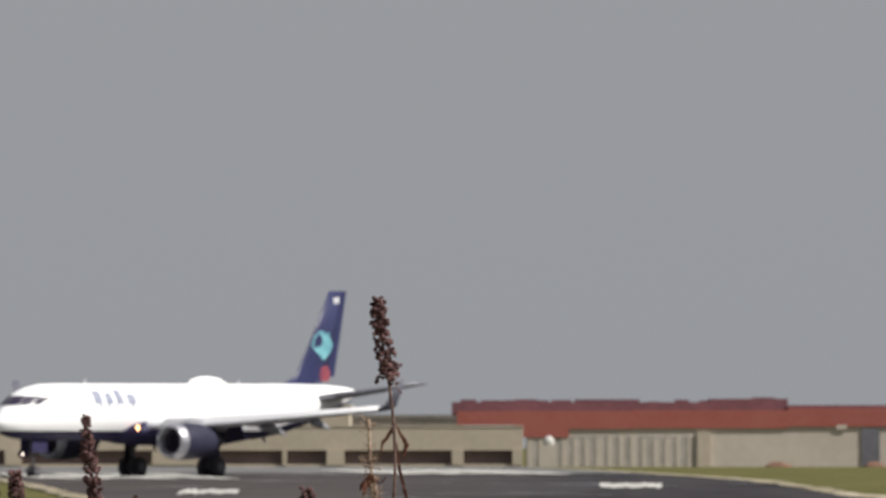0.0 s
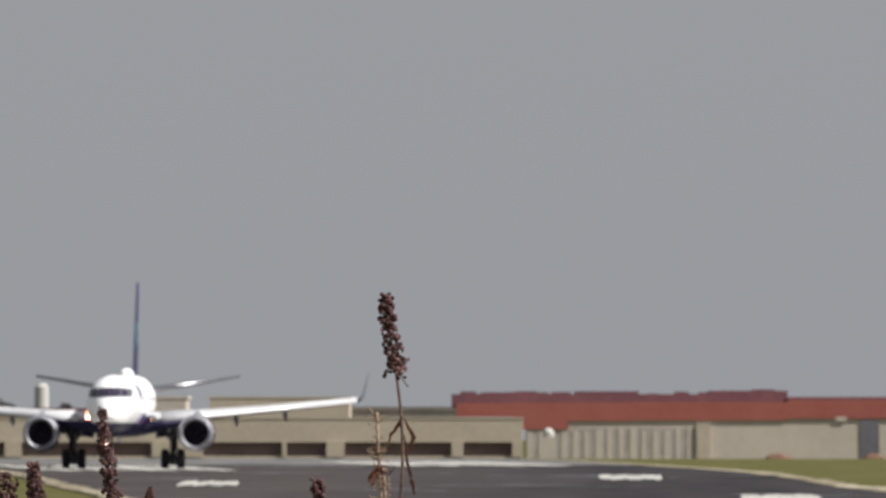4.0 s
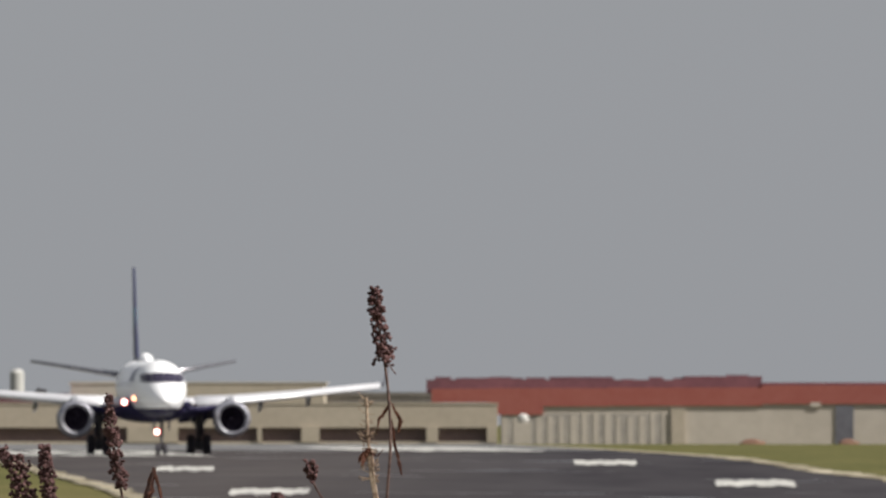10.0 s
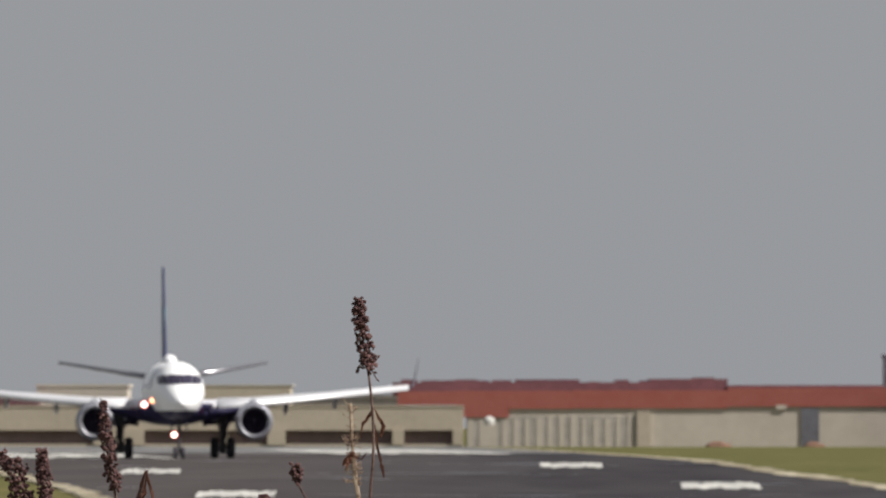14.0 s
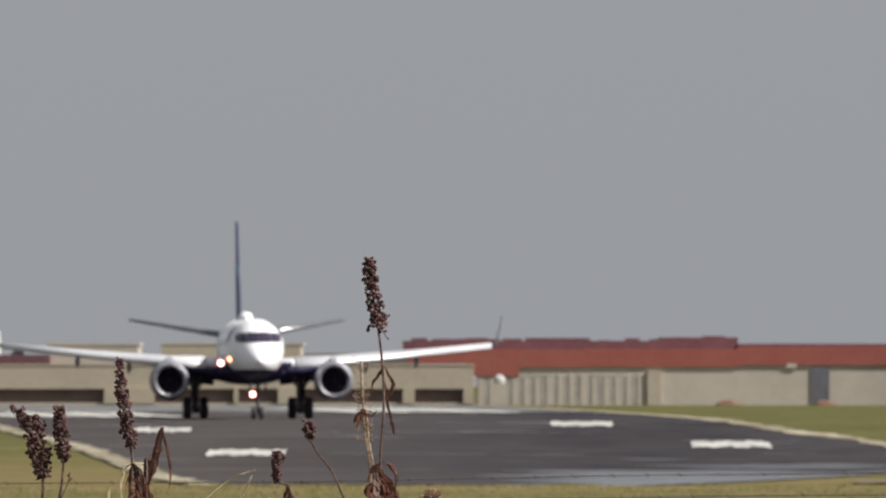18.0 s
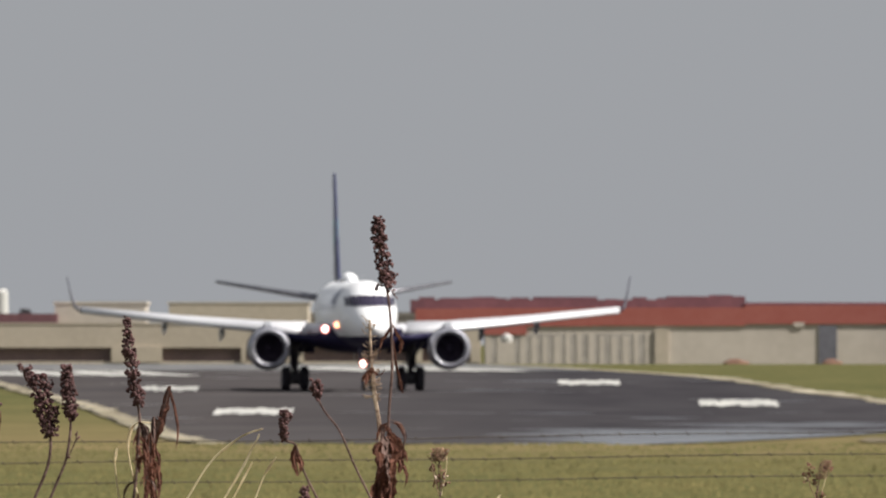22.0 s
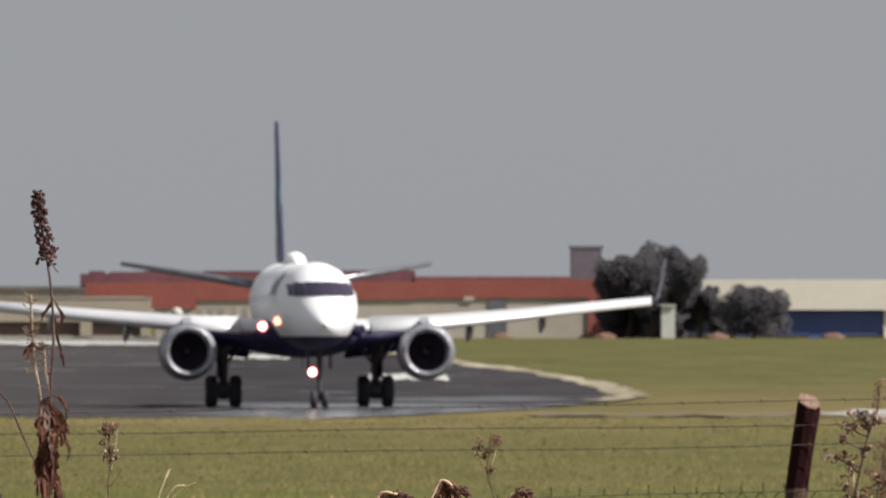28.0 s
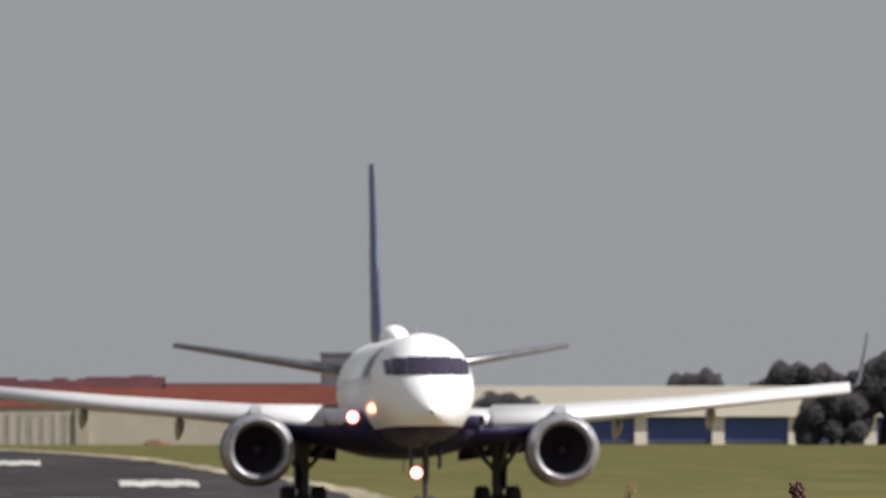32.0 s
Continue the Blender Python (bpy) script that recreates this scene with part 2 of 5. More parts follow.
CUTWOOD = material("sawn_post_top", (0.36, 0.24, 0.18), 0.9, grain=1.0, scale=30, dark=(0.14, 0.08, 0.06), bump=0.5)
WIRE = material("rusty_wire", (0.1, 0.08, 0.066), 0.7, metal=0.3, grain=0.8, scale=10)
GREENWIRE = material("dark_mesh_wire", (0.022, 0.022, 0.018), 0.7, metal=0.2, grain=0.8, scale=10)



def translucent(m, share):
    """Thin leaves let part of the light through."""
    t, l = m.node_tree, m.node_tree.links
    b = t.nodes["Principled BSDF"]
    tr, mix = t.nodes.new("ShaderNodeBsdfTranslucent"), t.nodes.new("ShaderNodeMixShader")
    l.new(b.inputs["Base Color"].links[0].from_socket, tr.inputs["Color"])
    mix.inputs[0].default_value = share
    l.new(b.outputs[0], mix.inputs[1])
    l.new(tr.outputs[0], mix.inputs[2])
    l.new(mix.outputs[0], t.nodes["Material Output"].inputs["Surface"])


for m, share in ((LEAF, 0.35), (REDLEAF, 0.5), (DRYLEAF, 0.4), (GOLDLEAF, 0.25)):
    translucent(m, share)

# the verge round the runway's near end is dry and yellowed in patches
gt = GRASS.node_tree
gco, gsep, gpatch, gband, gsum, gmix = (gt.nodes.new("ShaderNode" + k) for k in ("TexCoord", "SeparateXYZ", "TexNoise", "MapRange", "Math", "Mix"))
gt.links.new(gco.outputs["Object"], gsep.inputs["Vector"])
gmap = gt.nodes.new("ShaderNodeMapping")
gmap.inputs["Scale"].default_value = (0.09, 0.02, 1)
gt.links.new(gco.outputs["Object"], gmap.inputs["Vector"])
gt.links.new(gmap.outputs["Vector"], gpatch.inputs["Vector"])
gpatch.inputs["Scale"].default_value, gpatch.inputs["Detail"].default_value = 1.0, 4
gband.inputs["From Min"].default_value, gband.inputs["From Max"].default_value = 1250, 820
gt.links.new(gsep.outputs["Y"], gband.inputs["Value"])
gsum.operation = "MULTIPLY"
gnear, gtwo = gt.nodes.new("ShaderNodeMapRange"), gt.nodes.new("ShaderNodeMath")
gnear.inputs["From Min"].default_value, gnear.inputs["From Max"].default_value = 480, 760
gt.links.new(gsep.outputs["Y"], gnear.inputs["Value"])
gtwo.operation = "MULTIPLY"
gt.links.new(gband.outputs["Result"], gtwo.inputs[0])
gt.links.new(gnear.outputs["Result"], gtwo.inputs[1])
gt.links.new(gpatch.outputs["Fac"], gsum.inputs[0])
gt.links.new(gtwo.outputs[0], gsum.inputs[1])
gmix.data_type = "RGBA"
gmix.inputs["B"].default_value = (0.25, 0.175, 0.1, 1)
gt.links.new(gsum.outputs[0], gmix.inputs["Factor"])
gbase = gt.nodes["Principled BSDF"].inputs["Base Color"]
gt.links.new(gbase.links[0].from_socket, gmix.inputs["A"])
gt.links.new(gmix.outputs["Result"], gbase)

# glossy streaks at the runway's near end imitate the mirage of the sky
nt = ASPHALT.node_tree
sheen, place, sep = nt.nodes.new("ShaderNodeTexNoise"), nt.nodes.new("ShaderNodeMapping"), nt.nodes.new("ShaderNodeSeparateXYZ")
coord = nt.nodes.new("ShaderNodeTexCoord")
place.inputs["Scale"].default_value = (0.10, 0.035, 1)
nt.links.new(coord.outputs["Object"], place.inputs["Vector"])
nt.links.new(place.outputs["Vector"], sheen.inputs["Vector"])
sheen.inputs["Scale"].default_value, sheen.inputs["Detail"].default_value = 1.0, 3
nt.links.new(coord.outputs["Object"], sep.inputs["Vector"])
near_end, streak = nt.nodes.new("ShaderNodeMapRange"), nt.nodes.new("ShaderNodeMapRange")
near_end.inputs["From Min"].default_value, near_end.inputs["From Max"].default_value = 1120, 905
near_end.inputs["To Min"].default_value, near_end.inputs["To Max"].default_value = 0.0, 0.58
nt.links.new(sep.outputs["Y"], near_end.inputs["Value"])
both = nt.nodes.new("ShaderNodeMath")
both.operation = "ADD"
side, mirage_mask = nt.nodes.new("ShaderNodeMapRange"), nt.nodes.new("ShaderNodeMath")
side.inputs["From Min"].default_value, side.inputs["From Max"].default_value = -6.0, 4.0
side.inputs["To Min"].default_value = -1.0
nt.links.new(sep.outputs["X"], side.inputs["Value"])
mirage_mask.operation = "MULTIPLY"
nt.links.new(near_end.outputs["Result"], mirage_mask.inputs[0])
nt.links.new(side.outputs["Result"], mirage_mask.inputs[1])
nt.links.new(sheen.outputs["Fac"], both.inputs[0])
nt.links.new(mirage_mask.outputs[0], both.inputs[1])
streak.inputs["From Min"].default_value, streak.inputs["From Max"].default_value = 0.63, 0.92
streak.inputs["To Max"].default_value = 0.85
nt.links.new(both.outputs[0], streak.inputs["Value"])
nt.links.new(streak.outputs["Result"], nt.nodes["Principled BSDF"].inputs["Specular IOR Level"])
mirage_gloss = nt.nodes.new("ShaderNodeMapRange")
mirage_gloss.inputs["From Max"].default_value = 0.85
mirage_gloss.inputs["To Min"].default_value, mirage_gloss.inputs["To Max"].default_value = 0.42, 0.14
nt.links.new(streak.outputs["Result"], mirage_gloss.inputs["Value"])
nt.links.new(mirage_gloss.outputs["Result"], nt.nodes["Principled BSDF"].inputs["Roughness"])

# brown dust lies on the left half of the asphalt
dust, dusty, tint = nt.nodes.new("ShaderNodeMapRange"), nt.nodes.new("ShaderNodeMath"), nt.nodes.new("ShaderNodeMix")
dust.inputs["From Min"].default_value, dust.inputs["From Max"].default_value = 3.0, -13.0
dust.inputs["To Max"].default_value = 0.7
nt.links.new(sep.outputs["X"], dust.inputs["Value"])
dusty.operation = "MULTIPLY"
nt.links.new(dust.outputs["Result"], dusty.inputs[0])
nt.links.new(sheen.outputs["Fac"], dusty.inputs[1])
tint.data_type = "RGBA"
tint.inputs["B"].default_value = (0.1, 0.088, 0.083, 1)
nt.links.new(dusty.outputs[0], tint.inputs["Factor"])
tar = nt.nodes["Principled BSDF"].inputs["Base Color"]
nt.links.new(tar.links[0].from_socket, tint.inputs["A"])
nt.links.new(tint.outputs["Result"], tar)

# ---- helpers for shapes ----


def part(name, bm, mat, parent=None, label="", smooth=False):
    """One bmesh as one mesh object, under a thing or a part."""
    me = bpy.data.meshes.new(name)
    bmesh.ops.recalc_face_normals(bm, faces=bm.faces)
    bm.to_mesh(me)
    bm.free()
    me.materials.append(mat)
    if smooth:
        me.shade_smooth()
    ob = new(name, me)
    if parent:
        ob.parent = parent
    if label:
        ob["label"] = label
    return ob


def thing(name, m, label, category, group="", kind=""):
    ob = new(name)
    ob.matrix_world = m
    return tagged(ob, label, category, group, kind)


def box(bm, x0, x1, y0, y1, z0, z1):
    v = [bm.verts.new(p) for p in ((x0, y0, z0), (x1, y0, z0), (x1, y1, z0), (x0, y1, z0), (x0, y0, z1), (x1, y0, z1), (x1, y1, z1), (x0, y1, z1))]
    for f in ((0, 3, 2, 1), (4, 5, 6, 7), (0, 1, 5, 4), (1, 2, 6, 5), (2, 3, 7, 6), (3, 0, 4, 7)):
        bm.faces.new([v[i] for i in f])
    return bm


def boxes(*dims):
    bm = bmesh.new()
    for d in dims:
        box(bm, *d)
    return bm


def loft(rings, cap=True, closed=True, bm=None):
    """A skin through rings of points."""
    bm = bm or bmesh.new()
    vs = [[bm.verts.new(p) for p in r] for r in rings]
    n = len(rings[0])
    for a, b in zip(vs, vs[1:]):
        for i in range(n if closed else n - 1):
            j = (i + 1) % n
            bm.faces.new((a[i], a[j], b[j], b[i]))
    if cap:
        bm.faces.new(vs[0])
        bm.faces.new(vs[-1])
    return bm


def tube(points, radii, sides=6, bm=None, cap=True):
    """A round bar along points."""
    pts = [Vector(p) for p in points]
    if not hasattr(radii, "__len__"):
        radii = [radii] * len(pts)
    rings = []
    for i, p in enumerate(pts):
        d = (pts[min(i + 1, len(pts) - 1)] - pts[max(i - 1, 0)]).normalized()
        a = d.cross(Vector((0, 1, 0)) if abs(d.y) < 0.9 else Vector((1, 0, 0))).normalized()
        b = d.cross(a)
        rings.append([p + radii[i] * (math.cos(t) * a + math.sin(t) * b) for t in (2 * math.pi * k / sides for k in range(sides))])
    return loft(rings, cap, True, bm)


def curve_points(pts, n=5):
    """Points on a smooth line through pts."""
    p = [Vector(a) for a in pts]
    out = []
    for i in range(len(p) - 1):
        a, b, c, d = p[max(i - 1, 0)], p[i], p[i + 1], p[min(i + 2, len(p) - 1)]
        for k in range(n):
            t = k / n
            out.append(0.5 * (2 * b + (c - a) * t + (2 * a - 5 * b + 4 * c - d) * t * t + (3 * b - a - 3 * c + d) * t ** 3))
    return out + [p[-1]]


def turned(profile, sides=28, axis="y"):
    """A body of revolution round the y or x axis from (along, radius)."""
    rings = []
    for s, r in profile:
        ring = []
        for k in range(sides):
            t = 2 * math.pi * k / sides
            c, d = r * math.cos(t), r * math.sin(t)
            ring.append((c, s, d) if axis == "y" else (s, c, d))
        rings.append(ring)
    return loft(rings)


def shape(verts, faces, name, mat, parent=None):
    me = bpy.data.meshes.new(name)
    me.from_pydata(verts, [], faces)
    me.materials.append(mat)
    ob = new(name, me)
    if parent:
        ob.parent = parent
    return ob


# ---- the ground ----
PROFILE = ((-400, 0), (0, 0), (45, -0.05), (135, -0.25), (178, -0.35), (300, -0.65), (500, -1.1), (720, -1.5), (789, -1.95), (850, -2.25), (920, -2.42),
           (1000, -2.45), (1100, -2.25), (1206, -2.0), (1300, -1.6), (1440, -1.05), (1500, -1.02), (1690, -0.93), (1850, -0.92), (2100, -1.2), (2250, -1.3), (9000, -1.3))


def ground_z(y):
    a, b = zip(*PROFILE)
    return float(np.mean([np.interp(y * (1 + d), a, b) for d in np.linspace(-0.03, 0.03, 9)]))


YLINES = [-400, -100, 0] + list(range(10, 700, 30)) + list(range(700, 1000, 10)) + list(range(1000, 1700, 20)) + list(range(1700, 2400, 60)) + [2600, 3200, 4500, 8000]
XLINES = [-4000, -900, -300, -120, -60, -30, -15, 0, 15, 30, 60, 120, 300, 900, 4000]


def sheet(name, xs_of, ylines, lift, mat):
    verts, faces = [], []
    for y in ylines:
        xs = xs_of(y)
        verts += [(x, y, ground_z(y) + lift) for x in xs]
    n = len(xs_of(ylines[0]))
    for i in range(len(ylines) - 1):
        for j in range(n - 1):
            a = i * n + j
            faces.append((a, a + 1, a + n + 1, a + n))
    return shape(verts, faces, name, mat)


def between(y0, y1):
    return [y0] + [y for y in YLINES if y0 + 1 < y < y1 - 1] + [y1]


tagged(sheet("ground", lambda y: XLINES, YLINES, 0.0, GRASS), "wide mown airfield grass, green with yellowed patches", "ground", kind="structure")


def centre_x(y):
    return -2.6 - 0.043 * (y - 1264)


LEFT = ((745, -6), (900, -11), (1040, -15.2), (1205, -20.2), (1364, -27.4), (1960, -54))
RIGHT = ((745, -2), (900, 5), (1000, 14), (1063, 19.0), (1096, 20.2), (1200, 20.0), (1264, 18.6), (1331, 16.0), (1657, 6.9), (1960, -2))


def right_edge(y):
    """The right side of the pavement, which swings in at the turning pad."""
    a, c = zip(*RIGHT)
    return float(np.interp(y, a, c))


def left_edge(y):
    a, c = zip(*LEFT)
    return float(np.interp(y, a, c))


tagged(sheet("runway", lambda y: [left_edge(y), left_edge(y) * 0.7 + right_edge(y) * 0.3, left_edge(y) * 0.4 + right_edge(y) * 0.6, right_edge(y)], between(745, 1960), 0.05, ASPHALT),
       "dark grey asphalt runway with worn white markings", "runway", kind="structure")
def paint(x_of, width, y0, y1, mat, label, ragged=8.0, cells=9, seed=1):
    """A painted bar with worn, uneven ends, in narrow strips."""
    rng = random.Random(seed)
    verts, faces = [], []
    for c in range(cells):
        wave = 0.5 + 0.3 * math.sin(0.55 * c + seed) + 0.2 * math.sin(1.3 * c + 2.1 * seed)
        a, b = y0 + ragged * (0.75 * wave + rng.uniform(0, 0.25)), y1 - ragged * (0.75 * (1 - wave) * rng.uniform(0.6, 1.0) + rng.uniform(0, 0.2))
        ys = between(a, b)
        f0, f1 = c / cells - 0.5, (c + 1) / cells - 0.5
        n = len(verts)
        for y in ys:
            z = ground_z(y) + 0.08
            verts += [(x_of(y) + width * f0, y, z), (x_of(y) + width * f1, y, z)]
        faces += [(n + 2 * k, n + 2 * k + 1, n + 2 * k + 3, n + 2 * k + 2) for k in range(len(ys) - 1)]
    return tagged(shape(verts, faces, "runway_marking", mat), label, "marking", kind="structure")


def stripe(x_of, width, y0, y1, mat, label, seed, jitter):
    """A long painted line whose sides are worn and overgrown."""
    rng = random.Random(seed)
    ys = sorted(set(between(y0, y1) + list(np.arange(y0, y1, 6.0))))
    verts, faces = [], []
    for y in ys:
        a, c = rng.uniform(-jitter, jitter), rng.uniform(-jitter, jitter)
        verts += [(x_of(y) - width / 2 + a, y, ground_z_lines(y) + 0.08), (x_of(y) + width / 2 + c, y, ground_z_lines(y) + 0.08)]
    faces = [(2 * k, 2 * k + 1, 2 * k + 3, 2 * k + 2) for k in range(len(ys) - 1)]
    return tagged(shape(verts, faces, "runway_marking", mat), label, "marking", kind="structure")


LINE_Z = [ground_z(y) for y in YLINES]


def ground_z_lines(y):
    """The height of the built ground sheet, straight between its lines."""
    return float(np.interp(y, YLINES, LINE_Z))


stripe(lambda y: left_edge(y) + 0.6, 1.15, 745, 1950, EDGE, "worn pale side stripe along the runway edge", 1, 0.35)
stripe(lambda y: right_edge(y) - 0.7, 1.5, 1050, 1950, EDGE, "worn pale side stripe along the runway edge", 2, 0.45)
paint(lambda y: 18.5, 11, 880, 975, DUSTY, "dusty bare verge at the taxiway's end", 60, 30, 6)
taxi = paint(lambda y: 64.0, 80, 866, 992, CONCRETE, "pale concrete taxiway beside the runway, partly overgrown", 45, 120, 5)
taxi.name = "taxiway"
tagged(taxi, category="taxiway")
for k, (x, w, y0, y1) in enumerate(((-11.6, 3.6, 1134, 1198), (-17.8, 3.1, 1312, 1366), (11.2, 3.8, 1200, 1262), (4.5, 3.4, 1364, 1424))):
    paint(lambda y, x=x, y0=y0, y1=y1: x * (0.4 + 1.2 * y / (y0 + y1)), w, y0, y1, MARK, "broad white touchdown bar painted on the asphalt", 22, 34, 10 + k)
for k in range(4):
    for side in (-1, 1):
        paint(lambda y, s=side, k=k: centre_x(y) + s * (9.5 + 3.0 * k) + (2.5 if s < 0 else 0), 2.3, 1470 if side < 0 else 1600, 1640 if side < 0 else 1800, MARK, "white threshold stripe at the runway's start", 40, 8, 40 + 2 * k + side)

# an added strip: the mirage's brightness is in its pale colour
SHINE_BAND = ((1640, -62, 5.5), (1760, -66, 4.0), (1900, -74, 0.5), (2190, -90, -2.5))
tagged(sheet("apron", lambda y: list(np.linspace(*(float(np.interp(y, [r[0] for r in SHINE_BAND], [r[i] for r in SHINE_BAND])) for i in (1, 2)), 5)), between(1640, 2190), 0.07, PALEMIRAGE),
       "pale band at the runway's far end, coloured for the mirage's shine", "apron", kind="structure")

# ---- far buildings ----
FAR = 45000.0


def far_x(u, dist):
    return u * dist / FAR


def far_box(u0, u1, h0, h1, dist, depth):
    k = dist / FAR
    return (u0 * k, u1 * k, dist, dist + depth, h0 * k, h1 * k)


def far_thing(name, dist, label, category):
    return thing(name, pose(0, 0, ground_z(dist)), label, category)


def put(parent, name, mat, *dims, label=""):
    return part(name, boxes(*dims), mat, parent, label)


# the long hangar with red sheet and a grey wall
hangar = far_thing("hangar", 2250, "long grey hangar with red sheet upper wall and maroon roof", "hangar")
put(hangar, "wall", GREYWALL, far_box(-40, 730, -6, 72, 2250.35, 24))
for d in ((-162, -60, 74, 98), (-60, 35, 52, 99), (35, 150, 67, 99), (150, 422, 68, 100), (422, 728, 71, 104), (728, 765, -6, 104)):
    put(hangar, "red_fascia", REDROOF, far_box(*d, 2250.2, 25), label="brick-red painted sheet upper wall")
put(hangar, "roof", PURPLE, far_box(-171, 284, 90, 114, 2252, 24), far_box(-120, 0, 90, 117, 2255, 20), far_box(60, 160, 90, 119, 2256, 20), far_box(-60, -20, 100, 119, 2256, 20),
    label="maroon roof with an uneven edge")
put(hangar, "roof", PURPLE, far_box(284, 422, 90, 120, 2253, 23), label="maroon raised roof section")
put(hangar, "roof", PURPLE, far_box(422, 700, 98, 109, 2252, 24))
rng = random.Random(11)
for i in range(14):
    u = -165 + i * 42 + rng.uniform(0, 20)
    put(hangar, "roof_ridge", PURPLE, far_box(u, u + rng.uniform(14, 40), 104, 115 + rng.uniform(0, 4) + (4 if u > 284 else 0), 2258, 4))
put(hangar, "wall_recess", FLUTED, far_box(-40, 262, -6, 54, 2250.3, 0.3), label="grey fluted lower wall")
for i in range(15):
    u = -38 + i * 20.2
    put(hangar, "column", GREYWALL, far_box(u, u + 10 + 2 * math.sin(2.3 * i), -6, 52 + 4 * math.sin(i), 2250.27, 0.1))
put(hangar, "pilaster", BEIGE, far_box(262, 286, -6, 62, 2250.1, 0.4), label="pale pilaster")
put(hangar, "door", SLATE, far_box(552, 584, -6, 68, 2250.25, 0.5), label="slate grey tall sliding door")
put(hangar, "vent_box", GREYWALL, far_box(508, 526, 66, 74, 2250.19, 0.3))
put(hangar, "vent_box", GREYWALL, far_box(132, 150, 64, 72, 2250.3, 0.3))
for u, w in ((405, 50), (575, 40), (738, 60)):
    bm = bmesh.new()
    bmesh.ops.create_icosphere(bm, subdivisions=2, radius=1)
    for v in bm.verts:
        v.co = Vector((far_x(u, 2245) + v.co.x * w * 0.025, 2245 + v.co.y, max(-0.2, v.co.z * 0.45 * (1 + 0.3 * math.sin(9 * v.co.x)))))
    mound = part("earth_mound", bm, SOIL)
    mound.location.z = ground_z(2245)
    tagged(mound, "low heap of red soil beside the hangar wall", "soil heap", "heaps of red soil")
dome = thing("radome", pose(0, 2240, ground_z(2240)), "small pale dome on a grey base", "radome")
part("dome", turned([(-0.5, 0.02), (-0.44, 0.28), (-0.24, 0.46), (0, 0.52), (0.24, 0.46), (0.44, 0.28), (0.5, 0.02)], 16), HAZYWALL, dome).location = (0, 0, 2.2)
part("base", boxes((-0.7, 0.7, -0.7, 0.7, -0.2, 1.9)), GREYWALL, dome)

# the low beige terminal and its open ground floor
terminal = far_thing("terminal", 2200, "low beige terminal block with shaded openings along its foot", "building")
put(terminal, "wall", BEIGE, far_box(-1150, -46, 30, 72, 2200, 20), far_box(-1150, -46, -6, 6, 2200, 20))
# shallow wall just behind the openings; their deep shade is in its colour
put(terminal, "wall", OPENSHADE, far_box(-1140, -60, 4, 32, 2200.5, 1.0), label="back wall with the openings' shade in its dark colour")
for u0, u1 in ((-1150, -1110), (-960, -930), (-700, -610), (-470, -462), (-392, -360), (-171, -150), (-64, -46)):
    put(terminal, "pier", BEIGE, far_box(u0, u1, 4, 32, 2199.8, 2))
for u0, u1 in ((-905, -820), (-610, -560), (-800, -770)):
    put(terminal, "door", REDROOF, far_box(u0, u1, 3, 24, 2200.6, 0.5), label="faded red door")
put(terminal, "roof_edge", BEIGE, far_box(-1150, -44, 71, 74, 2199.95, 1))
hall = far_thing("hall", 2300, "tall beige hall with a dark roof edge", "building")
put(hall, "wall", BEIGE, far_box(-598, -352, -6, 106, 2300, 30))
put(hall, "roof", GREYWALL, far_box(-602, -348, 106, 109, 2299.95, 31))
shed = far_thing("shed", 2320, "brownish rendered shed with a flat roof", "building")
put(shed, "wall", GREYWALL, far_box(-800, -640, -6, 104, 2320, 25))
put(shed, "roof", GREYWALL, far_box(-803, -637, 104, 109, 2319.95, 26))
low = far_thing("grey_depot", 2330, "grey low depot with a dark flat roof", "building")
put(low, "wall", SHADE, far_box(-352, -150, -6, 82, 2330, 20))
put(low, "roof", SHADE, far_box(-352, -150, 82, 90, 2329.95, 22))
redlow = far_thing("red_shed", 2315, "low shed with a faded red roof", "building")
put(redlow, "wall", BEIGE, far_box(-1150, -800, -6, 72, 2315, 20))
put(redlow, "roof", PURPLE, far_box(-1150, -796, 72, 88, 2314.95, 22))
tower = thing("tower", pose(far_x(-895, 2400), 2400, ground_z(2400)), "pale grey tapering concrete tower", "tower")
part("shaft", turned([(-0.5, 0.9), (4, 0.7), (6.6, 0.65), (6.9, 0.4)], 14), HAZYWALL, tower).rotation_euler = (radians(90), 0, 0)

# the long blue store with a cream roof
store = far_thing("warehouse", 2250, "long blue warehouse with a broad cream roof", "warehouse")
put(store, "roof", CREAM, far_box(892, 2400, 50, 104, 2250, 26), label="broad cream sheet roof")
cuts = [892, 1000, 1130, 1263, 1400, 1535, 1670, 1810, 1950, 2100, 2250, 2400]
for a, b in zip(cuts, cuts[1:]):
    put(store, "panel", BLUE if a >= 1000 else SLATEBLUE, far_box(a + 10, b - 10, 6, 50, 2250.6, 1), label="blue sheet wall panel" if a >= 1000 else "grey-blue sheet wall panel")
    put(store, "pier", CREAM if b > 1200 else BLUE if b > 1100 else SLATEBLUE, far_box(b - 11, b + 11, -6, 50, 2250.4 if b > 1200 else 2250.63, 2))
put(store, "plinth", GREYWALL, far_box(892, 2400, -6, 6, 2250.8, 2))
block = far_thing("stair_block", 2270, "slate grey block rising above the hangar roof", "building")
put(block, "wall", SLATE, far_box(699, 752, -6, 158, 2270, 8))
put(block, "roof", SLATE, far_box(697, 755, 158, 163, 2269.95, 9))
hut = far_thing("gate_hut", 2235, "small white hut under the trees", "hut")
put(hut, "wall", WHITEWALL, far_box(858, 882, -6, 57, 2235, 3))
